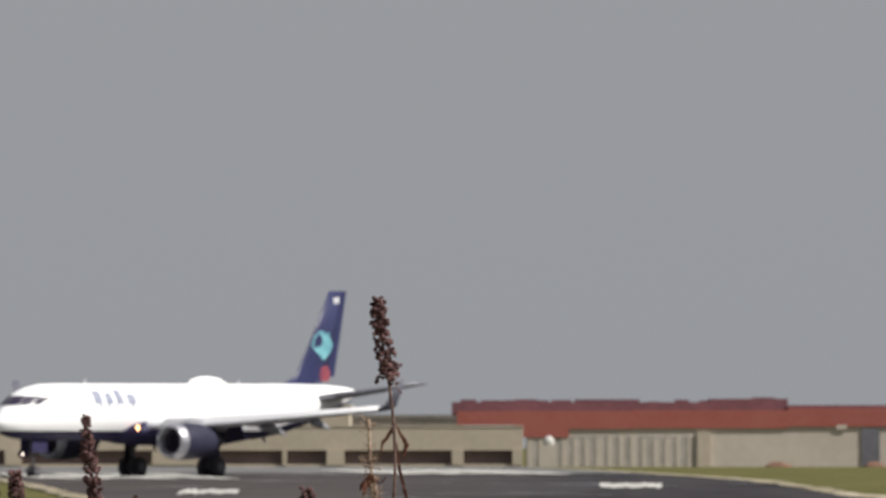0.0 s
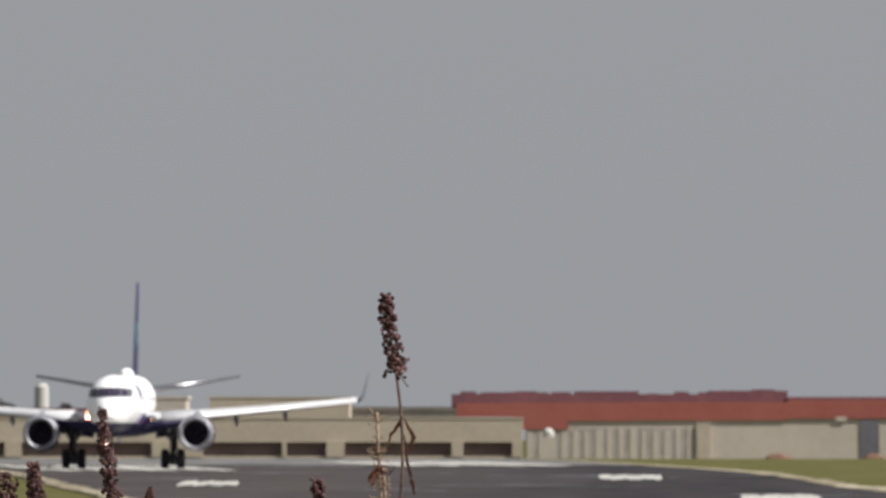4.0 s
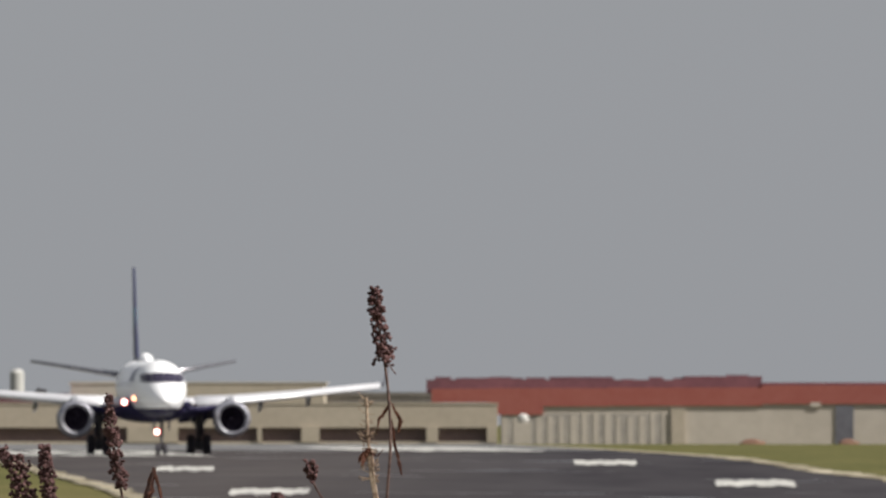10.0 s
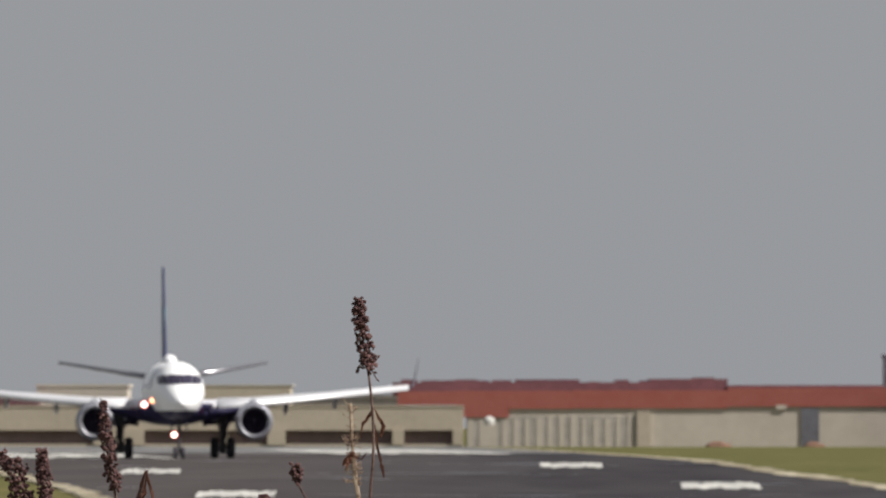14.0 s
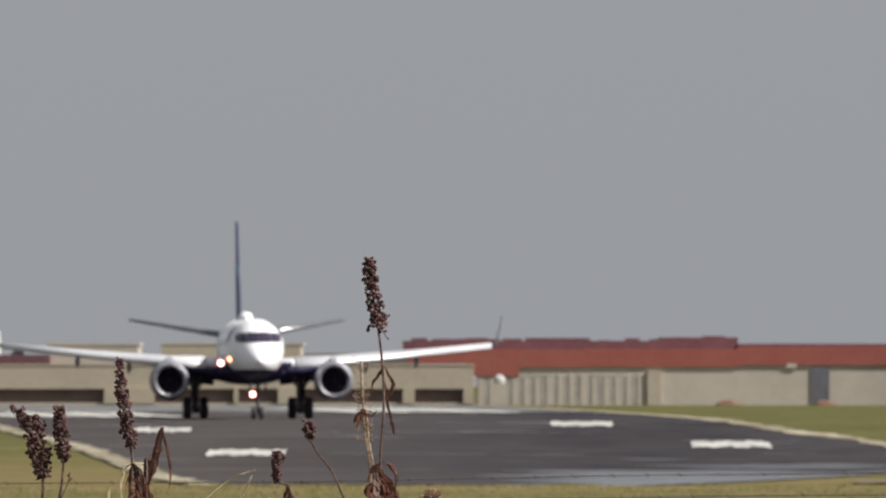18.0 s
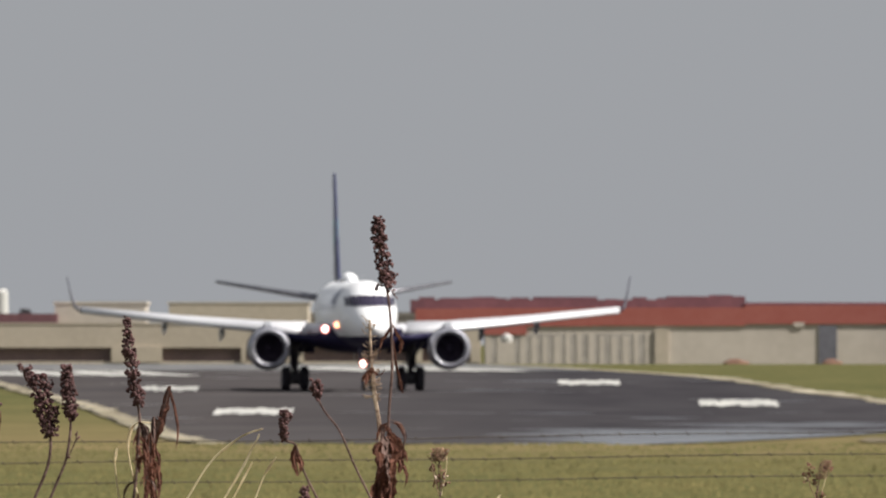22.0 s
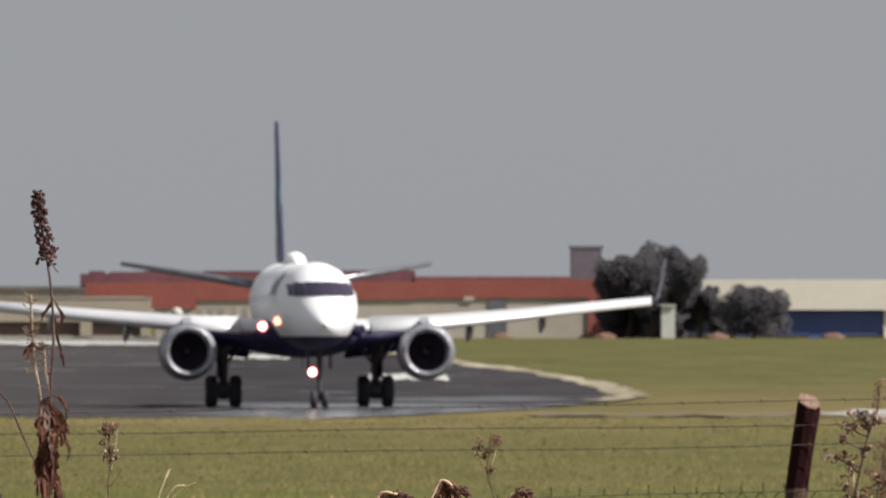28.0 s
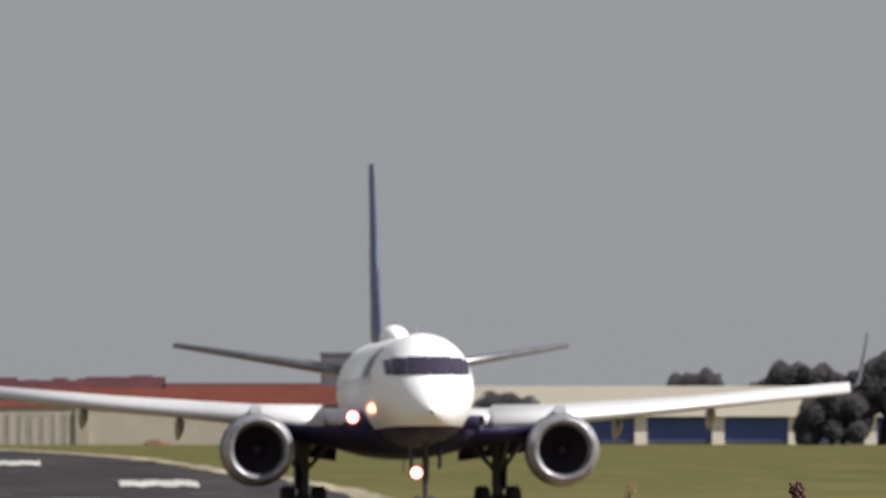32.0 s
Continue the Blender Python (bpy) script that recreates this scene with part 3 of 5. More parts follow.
put(hut, "roof", WHITEWALL, far_box(857, 883, 57, 60, 2234.8, 3.4))


# ---- trees ----
def tree(u, width, height, dist, label, seed, low_crown=0.35, bare=0.0, round_off=0.24):
    """A trunk with limbs, and a crown of many small leaf sprays with gaps."""
    rng = random.Random(seed)
    k = dist / FAR
    w, h = width * k, height * k
    t = thing("tree", pose(u * k, dist, ground_z(dist)), label, "tree", "airfield trees")
    trunk = tube(((0, 0, -0.2), (0.05 * w, 0, 0.3 * h), (0, 0, 0.6 * h), (0.03 * w, 0, 0.85 * h)), (0.05 * h, 0.04 * h, 0.025 * h, 0.01 * h), 7)
    part("trunk", trunk, BARK, t)
    ends = []
    for i in range(9):
        a = rng.uniform(0, 6.28)
        e = Vector((math.cos(a) * w * rng.uniform(0.25, 0.46), math.sin(a) * w * 0.3, h * rng.uniform(low_crown + 0.15, 0.92)))
        s = Vector((0, 0, h * rng.uniform(0.25, 0.5)))
        part("limb", tube((s, (s + e) / 2 + Vector((0, 0, 0.05 * h)), e), (0.02 * h, 0.013 * h, 0.005 * h), 5), BARK, t)
        ends.append(e)
    skew = rng.uniform(-0.15, 0.15)
    verts, faces = [], []
    centres = [(e, w * rng.uniform(0.14, 0.24)) for e in ends] + [(Vector((rng.uniform(-0.4, 0.4) * w, rng.uniform(-0.3, 0.3) * w, h * rng.uniform(low_crown + 0.1, 0.88))), w * rng.uniform(0.1, 0.22)) for _ in range(12)]
    for c, r in centres:
        for _ in range(int(1100 * (1 - bare))):
            d = Vector((rng.gauss(0, 1), rng.gauss(0, 1), rng.gauss(0, 0.75)))
            p = c + d.normalized() * r * rng.random() ** 0.4
            if p.z < low_crown * h * 0.6 or p.z > h * (1.0 - round_off * abs(2 * (p.x - skew * w) / w) ** 1.5 + 0.06 * math.sin(p.x * 9 / w + seed) + 0.04 * math.sin(p.x * 23 / w + 2 * seed)):
                continue
            s = rng.uniform(0.1, 0.2) * (0.6 + h / 12)
            # the sprays hang like shingles, facing out from their clump and up to the light
            face = (d.normalized() * 0.28 + Vector((rng.gauss(0, 0.22), -0.6 + rng.gauss(0, 0.22), 0.6 + rng.gauss(0, 0.22)))).normalized()
            a = face.cross(Vector((rng.gauss(0, 1), rng.gauss(0, 1), rng.gauss(0, 1)))).normalized() * s
            b = face.cross(a)
            n = len(verts)
            verts += [p - a, p + b * 0.6, p + a, p - b * 0.6]
            faces.append((n, n + 1, n + 2, n + 3))
    shape(verts, faces, "crown", LEAF, t)
    return t


tree(838, 180, 160, 2240, "broad flat-topped dark tree beside the hangar", 1, 0.3, 0.0, 0.08)
tree(800, 110, 150, 2243, "dark-leaved tree close to the hangar end", 7, 0.1)
tree(828, 150, 96, 2247, "dense dark shrubs under the trees", 21, 0.0, 0.0, 0.1)
tree(925, 74, 104, 2242, "dark round bushy tree by the white hut", 2, 0.05)
tree(1020, 150, 92, 2236, "low half-bare tree before the warehouse", 3, 0.1, 0.55, 0.1)
tree(1350, 105, 134, 2330, "rounded tree crown behind the warehouse roof", 4, 0.4)
tree(1470, 60, 118, 2335, "small tree behind the warehouse roof", 12, 0.4)
tree(1560, 150, 148, 2310, "dark tree behind the warehouse roof", 5, 0.3)
tree(1600, 130, 112, 2223, "dark bushy tree before the warehouse", 16, 0.0)
tree(1690, 190, 170, 2225, "large dark tree before the warehouse", 6, 0.08)
tree(1620, 110, 105, 2222, "dark shrubby tree before the warehouse", 10, 0.0)
tree(1850, 240, 200, 2225, "large dark tree before the warehouse", 13, 0.08)
tree(-865, 90, 95, 2390, "hazy dark tree behind the terminal", 14, 0.1)
tree(-960, 120, 100, 2395, "hazy dark tree behind the terminal", 15, 0.1)
for u in (757, 957, 1162):
    bm = bmesh.new()
    bmesh.ops.create_icosphere(bm, subdivisions=2, radius=1)
    for v in bm.verts:
        v.co = Vector((v.co.x * 1.1, v.co.y, max(-0.2, v.co.z * 0.5 * (1 + 0.25 * math.sin(7 * v.co.x + u)))))
    m = part("earth_mound", bm, SOIL)
    m.location = (far_x(u, 2215), 2215, ground_z(2215))
    tagged(m, "low heap of red soil on the grass", "soil heap", "heaps of red soil")

# ---- the airliner ----
RINGS = ((17.6, 0.05, 3.25, 0.05), (17.45, 0.3, 3.27, 0.28), (17.2, 0.52, 3.3, 0.5), (16.8, 0.78, 3.38, 0.76), (16.3, 1.02, 3.5, 1.02), (15.7, 1.22, 3.65, 1.28), (15.0, 1.37, 3.8, 1.48),
         (14.2, 1.46, 3.9, 1.61), (13.2, 1.51, 3.96, 1.69), (11.5, 1.53, 3.98, 1.72), (4.0, 1.53, 3.98, 1.72), (-4.0, 1.53, 3.98, 1.72), (-8.0, 1.52, 4.0, 1.7), (-10.5, 1.43, 4.16, 1.55),
         (-13.0, 1.2, 4.42, 1.28), (-15.3, 0.88, 4.72, 0.93), (-17.2, 0.52, 4.98, 0.56), (-18.3, 0.26, 5.1, 0.3), (-18.6, 0.12, 5.12, 0.14))


def section(y):
    a = [r[0] for r in RINGS][::-1]
    return tuple(float(np.interp(y, a, [r[i] for r in RINGS][::-1])) for i in (1, 2, 3))


def skin_y(x, z):
    """How far forward the nose skin lies at x, z."""
    lo, hi = 10.0, 17.6
    for _ in range(40):
        y = (lo + hi) / 2
        hw, zc, hh = section(y)
        lo, hi = (y, hi) if (x / hw) ** 2 + ((z - zc) / hh) ** 2 < 1 else (lo, y)
    return lo


def skin_x(y, z):
    hw, zc, hh = section(y)
    return hw * math.sqrt(max(0.0, 1 - ((z - zc) / hh) ** 2))


def patch(x0, x1, z0, z1, out=0.02, n=5):
    """A pane that follows the nose skin."""
    rows = []
    for j in range(4):
        z = z0 + (z1 - z0) * j / 3
        row = []
        for i in range(n):
            x = x0 + (x1 - x0) * i / (n - 1)
            y = skin_y(x, z)
            hw, zc, hh = section(y)
            d = 0.02
            ny = -(skin_y(x + d, z) - y) / d
            up = Vector((ny if x > 0 else -(y - skin_y(x - d, z)) / d, 1, -(skin_y(x, z + d) - y) / d)).normalized()
            row.append(tuple(Vector((x, y, z)) + up * (out + 0.012)))
        rows.append(row)
    back = [[(x * 0.99, y - out - 0.06, z) for x, y, z in r] for r in rows]
    bm = loft(rows, False, False)
    loft(back, False, False, bm)
    return bm


def foil(x, le, chord, z, thick, n=9):
    """A wing section at x, as a ring of points."""
    top, low = [], []
    for i in range(n):
        s = 0.5 * (1 - math.cos(math.pi * i / (n - 1)))
        t = 5 * (0.2969 * math.sqrt(s) - 0.126 * s - 0.3516 * s * s + 0.2843 * s ** 3 - 0.1036 * s ** 4)
        top.append((x, le - chord * s, z + thick * t * 1.15))
        low.append((x, le - chord * s, z - thick * t * 0.85))
    return top + low[-2:0:-1]


airliner = thing("airliner", pose(0, 0, 0), "white twin-engine airliner with dark navy belly and tail fin", "airplane")
N = 40
fus, bel = bmesh.new(), bmesh.new()
dense = []
for a, b in zip(RINGS, RINGS[1:]):
    steps = max(1, int((a[0] - b[0]) / 0.8))
    dense += [a[0] + (b[0] - a[0]) * i / steps for i in range(steps)]
dense.append(-18.6)


def hull_ring(y):
    hw, zc, hh = section(y)
    return [(hw * math.sin(2 * math.pi * i / N), y, zc + hh * math.cos(2 * math.pi * i / N)) for i in range(N)]


cut = 2.82


def paint_line(y):
    return cut + max(0.0, (-y - 8) * 0.2)


hull = bmesh.new()
for ya, yb in zip(dense, dense[1:]):
    ra, rb = hull_ring(ya), hull_ring(yb)
    for i in range(N):
        j = (i + 1) % N
        hull.faces.new([hull.verts.new(q) for q in (ra[i], ra[j], rb[j], rb[i])])
bmesh.ops.remove_doubles(hull, verts=hull.verts, dist=0.002)
for co, no in (((0, 0, cut), (0, 0, 1)), ((0, -8, cut), (0, 0.2, 1))):
    bmesh.ops.bisect_plane(hull, geom=hull.verts[:] + hull.edges[:] + hull.faces[:], plane_co=co, plane_no=no)
for face in hull.faces:
    mid = face.calc_center_median()
    bm = bel if mid.z < paint_line(mid.y) else fus
    bm.faces.new([bm.verts.new(v.co) for v in face.verts])
hull.free()
for bm in (fus, bel):
    bmesh.ops.remove_doubles(bm, verts=bm.verts, dist=0.002)
part("fuselage", fus, WHITE, airliner, "glossy white fuselage", True)
part("belly", bel, BELLY, airliner, "dark navy lower hull", True)
fair = [[(2.35 * w * math.sin(t), y, 2.8 + 0.86 * w * math.cos(t)) for t in (2 * math.pi * i / 24 for i in range(24))] for y, w in
        ((6.6, 0.35), (5.8, 0.72), (4.6, 0.93), (2.5, 1.0), (-1.0, 1.0), (-3.0, 0.88), (-4.5, 0.6), (-5.2, 0.3))]
part("wing_fairing", loft(fair), BELLY, airliner, "dark navy wing fairing", True)
for s in (-1, 1):
    for x0, x1, z0, z1 in ((0.008, 0.66, 4.37, 4.92), (0.685, 1.07, 4.37, 4.9), (1.1, 1.27, 4.39, 4.84)):
        part("cockpit_window", patch(s * x0, s * x1, z0, z1), GLASS, airliner, "dark cockpit window")
    disc = turned([(-0.02, 0.105), (0.003, 0.105)], 12, "x")
    win = part("cabin_window", disc, CABINGLASS, airliner)
    win.scale = (1, 1, 1.3)
    win.location = (s * skin_x(10.6, 4.3), 10.6, 4.3)
    win.rotation_euler = (0, radians(-9.6), 0 if s > 0 else math.pi)
    for i in range(1, 26):
        y = 10.6 - 0.8 * i
        w = win.copy()
        scene.collection.objects.link(w)
        w.location = (s * skin_x(y, 4.3), y, 4.3)
    for y0 in (11.9, -10.6):
        for a, b in ((y0, y0 + 0.04), (y0 + 0.8, y0 + 0.84)):
            lo = [(s * (skin_x(b, 3.3 + 0.28 * j) + 0.006), a, 3.3 + 0.28 * j) for j in range(7)]
            part("door_seam", loft([lo, [(x, b, z) for x, _, z in lo]], False, False), SEAM, airliner)
    for i, (y, w, h) in enumerate(((9.6, 0.85, 0.85), (8.45, 0.75, 0.7), (7.4, 0.75, 0.9), (6.3, 0.9, 0.65))):
        z = 4.44
        q = [(s * (skin_x(y, z + h * f) + 0.02), z + h * f) for f in (0, 0.25, 0.5, 0.75, 1)]
        bm = loft([[(x, y, a) for x, a in q], [(x, y - w, a) for x, a in q]], False, False)
        part("lettering_bar", bm, BLUEBAR, airliner)
dome_fair = [[(0.46 * w * math.sin(t), y, 5.72 + 0.44 * w * math.cos(t)) for t in (2 * math.pi * i / 16 for i in range(16))] for y, w in
             ((-1.6, 0.1), (-2.0, 0.6), (-2.8, 0.95), (-3.6, 1.0), (-4.6, 0.75), (-5.4, 0.15))]
part("antenna_fairing", loft(dome_fair), WHITE, airliner, "white antenna hump on the roof", True)
for y, z, h in ((9.0, 5.66, 0.35), (2.0, 1.98, -0.45), (-9.0, 2.5, -0.4), (-6.4, 5.66, 0.3)):
    part("blade_antenna", loft([[(-0.02, y, z), (0.02, y, z), (0.02, y - 0.4, z), (-0.02, y - 0.4, z)], [(-0.01, y - 0.25, z + h), (0.01, y - 0.25, z + h), (0.01, y - 0.42, z + h), (-0.01, y - 0.42, z + h)]]), NACELLE, airliner)

# wings, with the wing-root, kink and tip sections
main_gears = []
for s in (-1, 1):
    st = ((1.2, 5.3, 6.8, 3.0, 0.85), (2.6, 4.5, 5.7, 3.08, 0.74), (4.7, 3.3, 4.3, 3.22, 0.58), (9.0, 0.85, 2.9, 3.62, 0.42), (14.12, -2.07, 1.42, 4.14, 0.32))
    wing = part("wing", loft([foil(s * x, le, ch, z, th) for x, le, ch, z, th in st]), GREYPAINT, airliner, "pale grey swept wing", True)
    slat = [[(s * x, le + 0.16, z - 0.3 * th - 0.02), (s * x, le + 0.20, z - 0.1 * th), (s * x, le + 0.08, z + 0.22 * th), (s * x, le - 0.1 * ch, z + 0.66 * th + 0.03),
             (s * x, le - 0.12 * ch, z + 0.6 * th), (s * x, le - 0.02 * ch, z - 0.2 * th)] for x, le, ch, z, th in st[1:]]
    part("slat", loft(slat), GREYPAINT, wing, "pale leading edge slat", True)
    # added dark panel: the shade under the wing root is in its paint
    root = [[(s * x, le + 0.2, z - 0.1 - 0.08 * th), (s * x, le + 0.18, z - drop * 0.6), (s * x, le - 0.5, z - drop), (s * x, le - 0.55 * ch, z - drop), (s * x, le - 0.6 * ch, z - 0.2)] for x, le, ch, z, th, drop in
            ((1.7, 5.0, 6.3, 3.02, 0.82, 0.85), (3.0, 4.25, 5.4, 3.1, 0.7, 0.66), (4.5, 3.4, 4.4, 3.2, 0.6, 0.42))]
    part("wing_root_underside", loft(root), BELLY, wing, "underside of the wing root, painted dark for its shade", True)
    outer = [[(s * x, le - ch * 0.95, z - 0.05), (s * x, le - ch * 0.98, z + 0.01), (s * x, le - ch * 1.1, z - 0.13), (s * x, le - ch * 1.09, z - 0.16)] for x, le, ch, z, th in
             ((4.9, 3.2, 4.25, 3.24, 0.57), (9.2, 0.75, 2.85, 3.62, 0.38))]
    part("flap", loft(outer), GREYPAINT, wing, "slightly lowered pale outer flap")
    # the inner flap is painted dark for the wing's shadow on it
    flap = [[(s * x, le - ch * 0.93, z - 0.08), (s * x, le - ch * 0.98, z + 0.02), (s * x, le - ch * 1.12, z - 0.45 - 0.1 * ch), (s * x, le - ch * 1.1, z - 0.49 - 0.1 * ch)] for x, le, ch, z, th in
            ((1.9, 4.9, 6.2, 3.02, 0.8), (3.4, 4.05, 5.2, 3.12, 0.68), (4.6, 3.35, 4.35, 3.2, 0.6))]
    part("flap", loft(flap), BELLY, wing, "lowered flap, painted dark for the shade under the wing")
    tip = [foil(0, -2.07, 1.42, 0, 0.24), foil(0, -2.32, 1.25, 0, 0.15), foil(0, -2.85, 0.9, 0, 0.1), foil(0, -3.3, 0.6, 0, 0.06)]
    lifted = []
    for ring, (x0, z0, lean) in zip(tip, ((14.12, 4.14, 0.0), (14.42, 4.34, 0.85), (14.62, 5.1, 1.3), (14.78, 5.92, 1.36))):
        lifted.append([(s * (x0 - p[2] * math.sin(lean)), p[1], z0 + p[2] * math.cos(lean)) for p in ring])
    part("winglet", loft(lifted), TIPGREY, wing, "upturned dark grey-blue winglet", True)
    for x, le, z, ln in ((2.7, 1.0, 2.72, 2.6), (6.8, 0.1, 3.06, 2.5), (9.75, -0.9, 3.4, 2.0)):
        canoe = [[(s * (x + 0.16 * w * math.sin(t)), le - ln * f, z - drop + 0.3 * w * math.cos(t)) for t in (2 * math.pi * i / 10 for i in range(10))] for f, w, drop in
                 ((-0.1, 0.1, 0.0), (0.15, 0.8, 0.02), (0.5, 1.0, 0.08), (0.85, 0.6, 0.3), (1.1, 0.1, 0.5))]
        part("flap_fairing", loft(canoe), NACELLE, wing, "", True)
    # the engine
    eng = part("engine", loft([[(r * math.cos(t), y, r * math.sin(t)) for t in (2 * math.pi * k / 32 for k in range(32))] for y, r in
                      ((6.1, 1.06), (5.6, 1.12), (4.8, 1.14), (3.8, 1.08), (2.6, 0.9), (2.3, 0.86), (2.3, 0.6), (2.6, 0.6))], False), ENGINE, airliner, "dark navy-grey engine nacelle", True)
    eng.location = (s * 4.7, 0, 2.2)
    part("inlet_lip", loft([[((r) * math.cos(t), y, r * math.sin(t)) for t in (2 * math.pi * k / 32 for k in range(32))] for y, r in
                           ((5.8, 1.115), (6.0, 1.1), (6.24, 1.045), (6.4, 0.97), (6.46, 0.92), (6.42, 0.85), (6.26, 0.785), (5.9, 0.74))], False), LIP, eng, "bright metal inlet lip", True)
    part("inlet_duct", loft([[((r) * math.cos(t), y, r * math.sin(t)) for t in (2 * math.pi * k / 32 for k in range(32))] for y, r in ((5.92, 0.74), (5.5, 0.745), (4.9, 0.76))], False), BLACK, eng, "", True)
    first = part("fan_blade", loft([[(0.2, 5.15, 0), (0.196, 5.02, 0.04)], [(0.73, 5.15, 0), (0.715, 5.02, 0.145)]], False, False), BLACK, eng)
    for k in range(1, 24):
        blade = first.copy()
        scene.collection.objects.link(blade)
        blade.rotation_euler = (0, radians(15 * k), 0)
    part("fan_backing", turned([(4.95, 0.76), (4.9, 0.76)], 32), BLACK, eng)
    part("spinner", turned([(5.65, 0.02), (5.5, 0.1), (5.2, 0.2), (5.0, 0.22)], 16), BLACK, eng, "", True)
    part("exhaust_cone", turned([(2.6, 0.55), (2.2, 0.45), (1.6, 0.3), (1.0, 0.05)], 16), STEEL, eng, "", True)
    part("pylon", loft([[(-0.17, 5.2, 1.0), (0.17, 5.2, 1.0), (0.17, 1.0, 0.6), (-0.17, 1.0, 0.6)], [(-0.15, 4.3, 1.38), (0.15, 4.3, 1.38), (0.15, 0.6, 0.95), (-0.15, 0.6, 0.95)]]), NACELLE, eng)
    # tailplane
    tail = part("tailplane", loft([foil(s * x, le, ch, z, th) for x, le, ch, z, th in ((0.2, -12.9, 3.5, 4.68, 0.4), (2.6, -14.3, 2.55, 5.08, 0.3), (6.25, -16.4, 1.3, 5.69, 0.16))]), TAILGREY, airliner, "grey swept tailplane", True)
    edge = [[(s * x, le + 0.02, z - 0.3 * th), (s * x, le + 0.045, z), (s * x, le + 0.0, z + 0.42 * th), (s * x, le - 0.07 * ch, z + 0.62 * th), (s * x, le - 0.06 * ch, z - 0.3 * th)] for x, le, ch, z, th in
            ((1.0, -13.37, 3.18, 4.81, 0.37), (2.6, -14.3, 2.55, 5.08, 0.3), (6.2, -16.37, 1.31, 5.68, 0.16))]
    part("leading_edge", loft(edge), STEELEDGE, tail, "dull metal leading edge", True)
    # main gear
    gear = part("main_gear", tube(((s * 3.02, 0.1, 3.1), (s * 3.02, 0.05, 1.4), (s * 3.02, 0, 0.6)), (0.2, 0.19, 0.14), 10), STEEL, airliner)
    main_gears.append(gear)
    part("axle", tube(((s * 3.02 - 0.5, 0, 0.62), (s * 3.02 + 0.5, 0, 0.62)), 0.08, 8), STEEL, gear)
    part("side_brace", tube(((s * 3.02, 0.0, 1.6), (s * 2.1, 0.0, 2.7)), 0.07, 8), STEEL, gear)
    part("side_brace", tube(((s * 3.02, 0.0, 1.5), (s * 3.75, 0.0, 2.6)), 0.07, 8), STEEL, gear)
    part("drag_brace", tube(((s * 3.02, 0.1, 1.4), (s * 3.3, 1.3, 2.9)), 0.06, 8), STEEL, gear)
    part("gear_door", boxes((s * 3.2, s * 3.28, -0.5, 0.5, 1.15, 2.8)), BELLY, gear)
    part("brake_unit", turned([(-0.2, 0.1), (-0.2, 0.36), (0.2, 0.36), (0.2, 0.1)], 16, "x"), STEEL, gear).location = (s * 3.02, 0, 0.66)
    part("axle_beam", loft([[(s * 3.02 + q * 0.2, y, z) for q in (-1, 1) for y, z in (((-0.16, 0.8), (0.16, 0.8)) if q < 0 else ((0.16, 0.8), (-0.16, 0.8)))], [(s * 3.02 + q * 0.13, y, z) for q in (-1, 1) for y, z in (((-0.13, 1.25), (0.13, 1.25)) if q < 0 else ((0.13, 1.25), (-0.13, 1.25)))]]), STEEL, gear)
    part("torque_link", tube(((s * 3.02, -0.15, 1.35), (s * 3.02, -0.4, 0.95), (s * 3.02, -0.12, 0.65)), 0.05, 6), STEEL, gear)
    for w in (-0.48, 0.48):
        wheel = part("wheel", turned([(-0.24, 0.32), (-0.235, 0.51), (-0.16, 0.625), (0.16, 0.625), (0.235, 0.51), (0.24, 0.32)], 24, "x"), RUBBER, gear, "black rubber tyre", True)
        wheel.location = (s * 3.02 + w, 0, 0.62)
        part("rim", turned([(-0.255, 0.12), (-0.24, 0.29), (0.24, 0.29), (0.255, 0.12)], 18, "x"), STEEL, wheel)

# nose gear
ng = part("nose_gear", tube(((0, 14.1, 2.4), (0, 13.9, 1.2), (0, 13.8, 0.4)), (0.11, 0.1, 0.07), 10), STEEL, airliner)
part("axle", tube(((-0.32, 13.8, 0.36), (0.32, 13.8, 0.36)), 0.05, 8), STEEL, ng)
part("drag_brace", tube(((0, 13.9, 1.2), (0, 12.8, 2.3)), 0.05, 6), STEEL, ng)
for s in (-1, 1):
    part("gear_door", boxes((s * 0.42, s * 0.45, 13.0, 14.5, 1.55, 2.45)), BELLY, ng)
    wheel = part("wheel", turned([(-0.14, 0.18), (-0.13, 0.3), (-0.08, 0.36), (0.08, 0.36), (0.13, 0.3), (0.14, 0.18)], 20, "x"), RUBBER, ng, "black rubber tyre", True)
    wheel.location = (s * 0.22, 13.8, 0.36)
    part("rim", turned([(-0.15, 0.06), (-0.14, 0.17), (0.14, 0.17), (0.15, 0.06)], 14, "x"), STEEL, wheel)


def glow(x, y, z, r, label, core_mat, aim=0.0, depth=0.0, shell=BELLY):
    """A lit lamp; a deep housing shades it from the side."""
    ob = part("landing_light", turned([(-0.1, r * 0.7), (0, r), (0.1, r * 0.8), (0.14, r * 0.3)], 18), LAMP, airliner, label, True)
    ob.location = (x, y, z)
    ob.rotation_euler = (0, 0, aim)
    part("bulb", turned([(0.1, r * 0.76), (0.17, r * 0.74), (0.2, r * 0.2)], 14), core_mat, ob, "", True)
    if depth:
        rings = [[(q * math.cos(t), a, q * math.sin(t)) for t in (2 * math.pi * k / 20 for k in range(20))] for a, q in ((-0.12, r * 0.9), (0.0, r * 1.05), (depth, r * 1.05), (depth, r * 1.01), (0.0, r * 1.01))]
        part("housing", loft(rings, False), shell, ob, "lamp housing", True)
    return ob


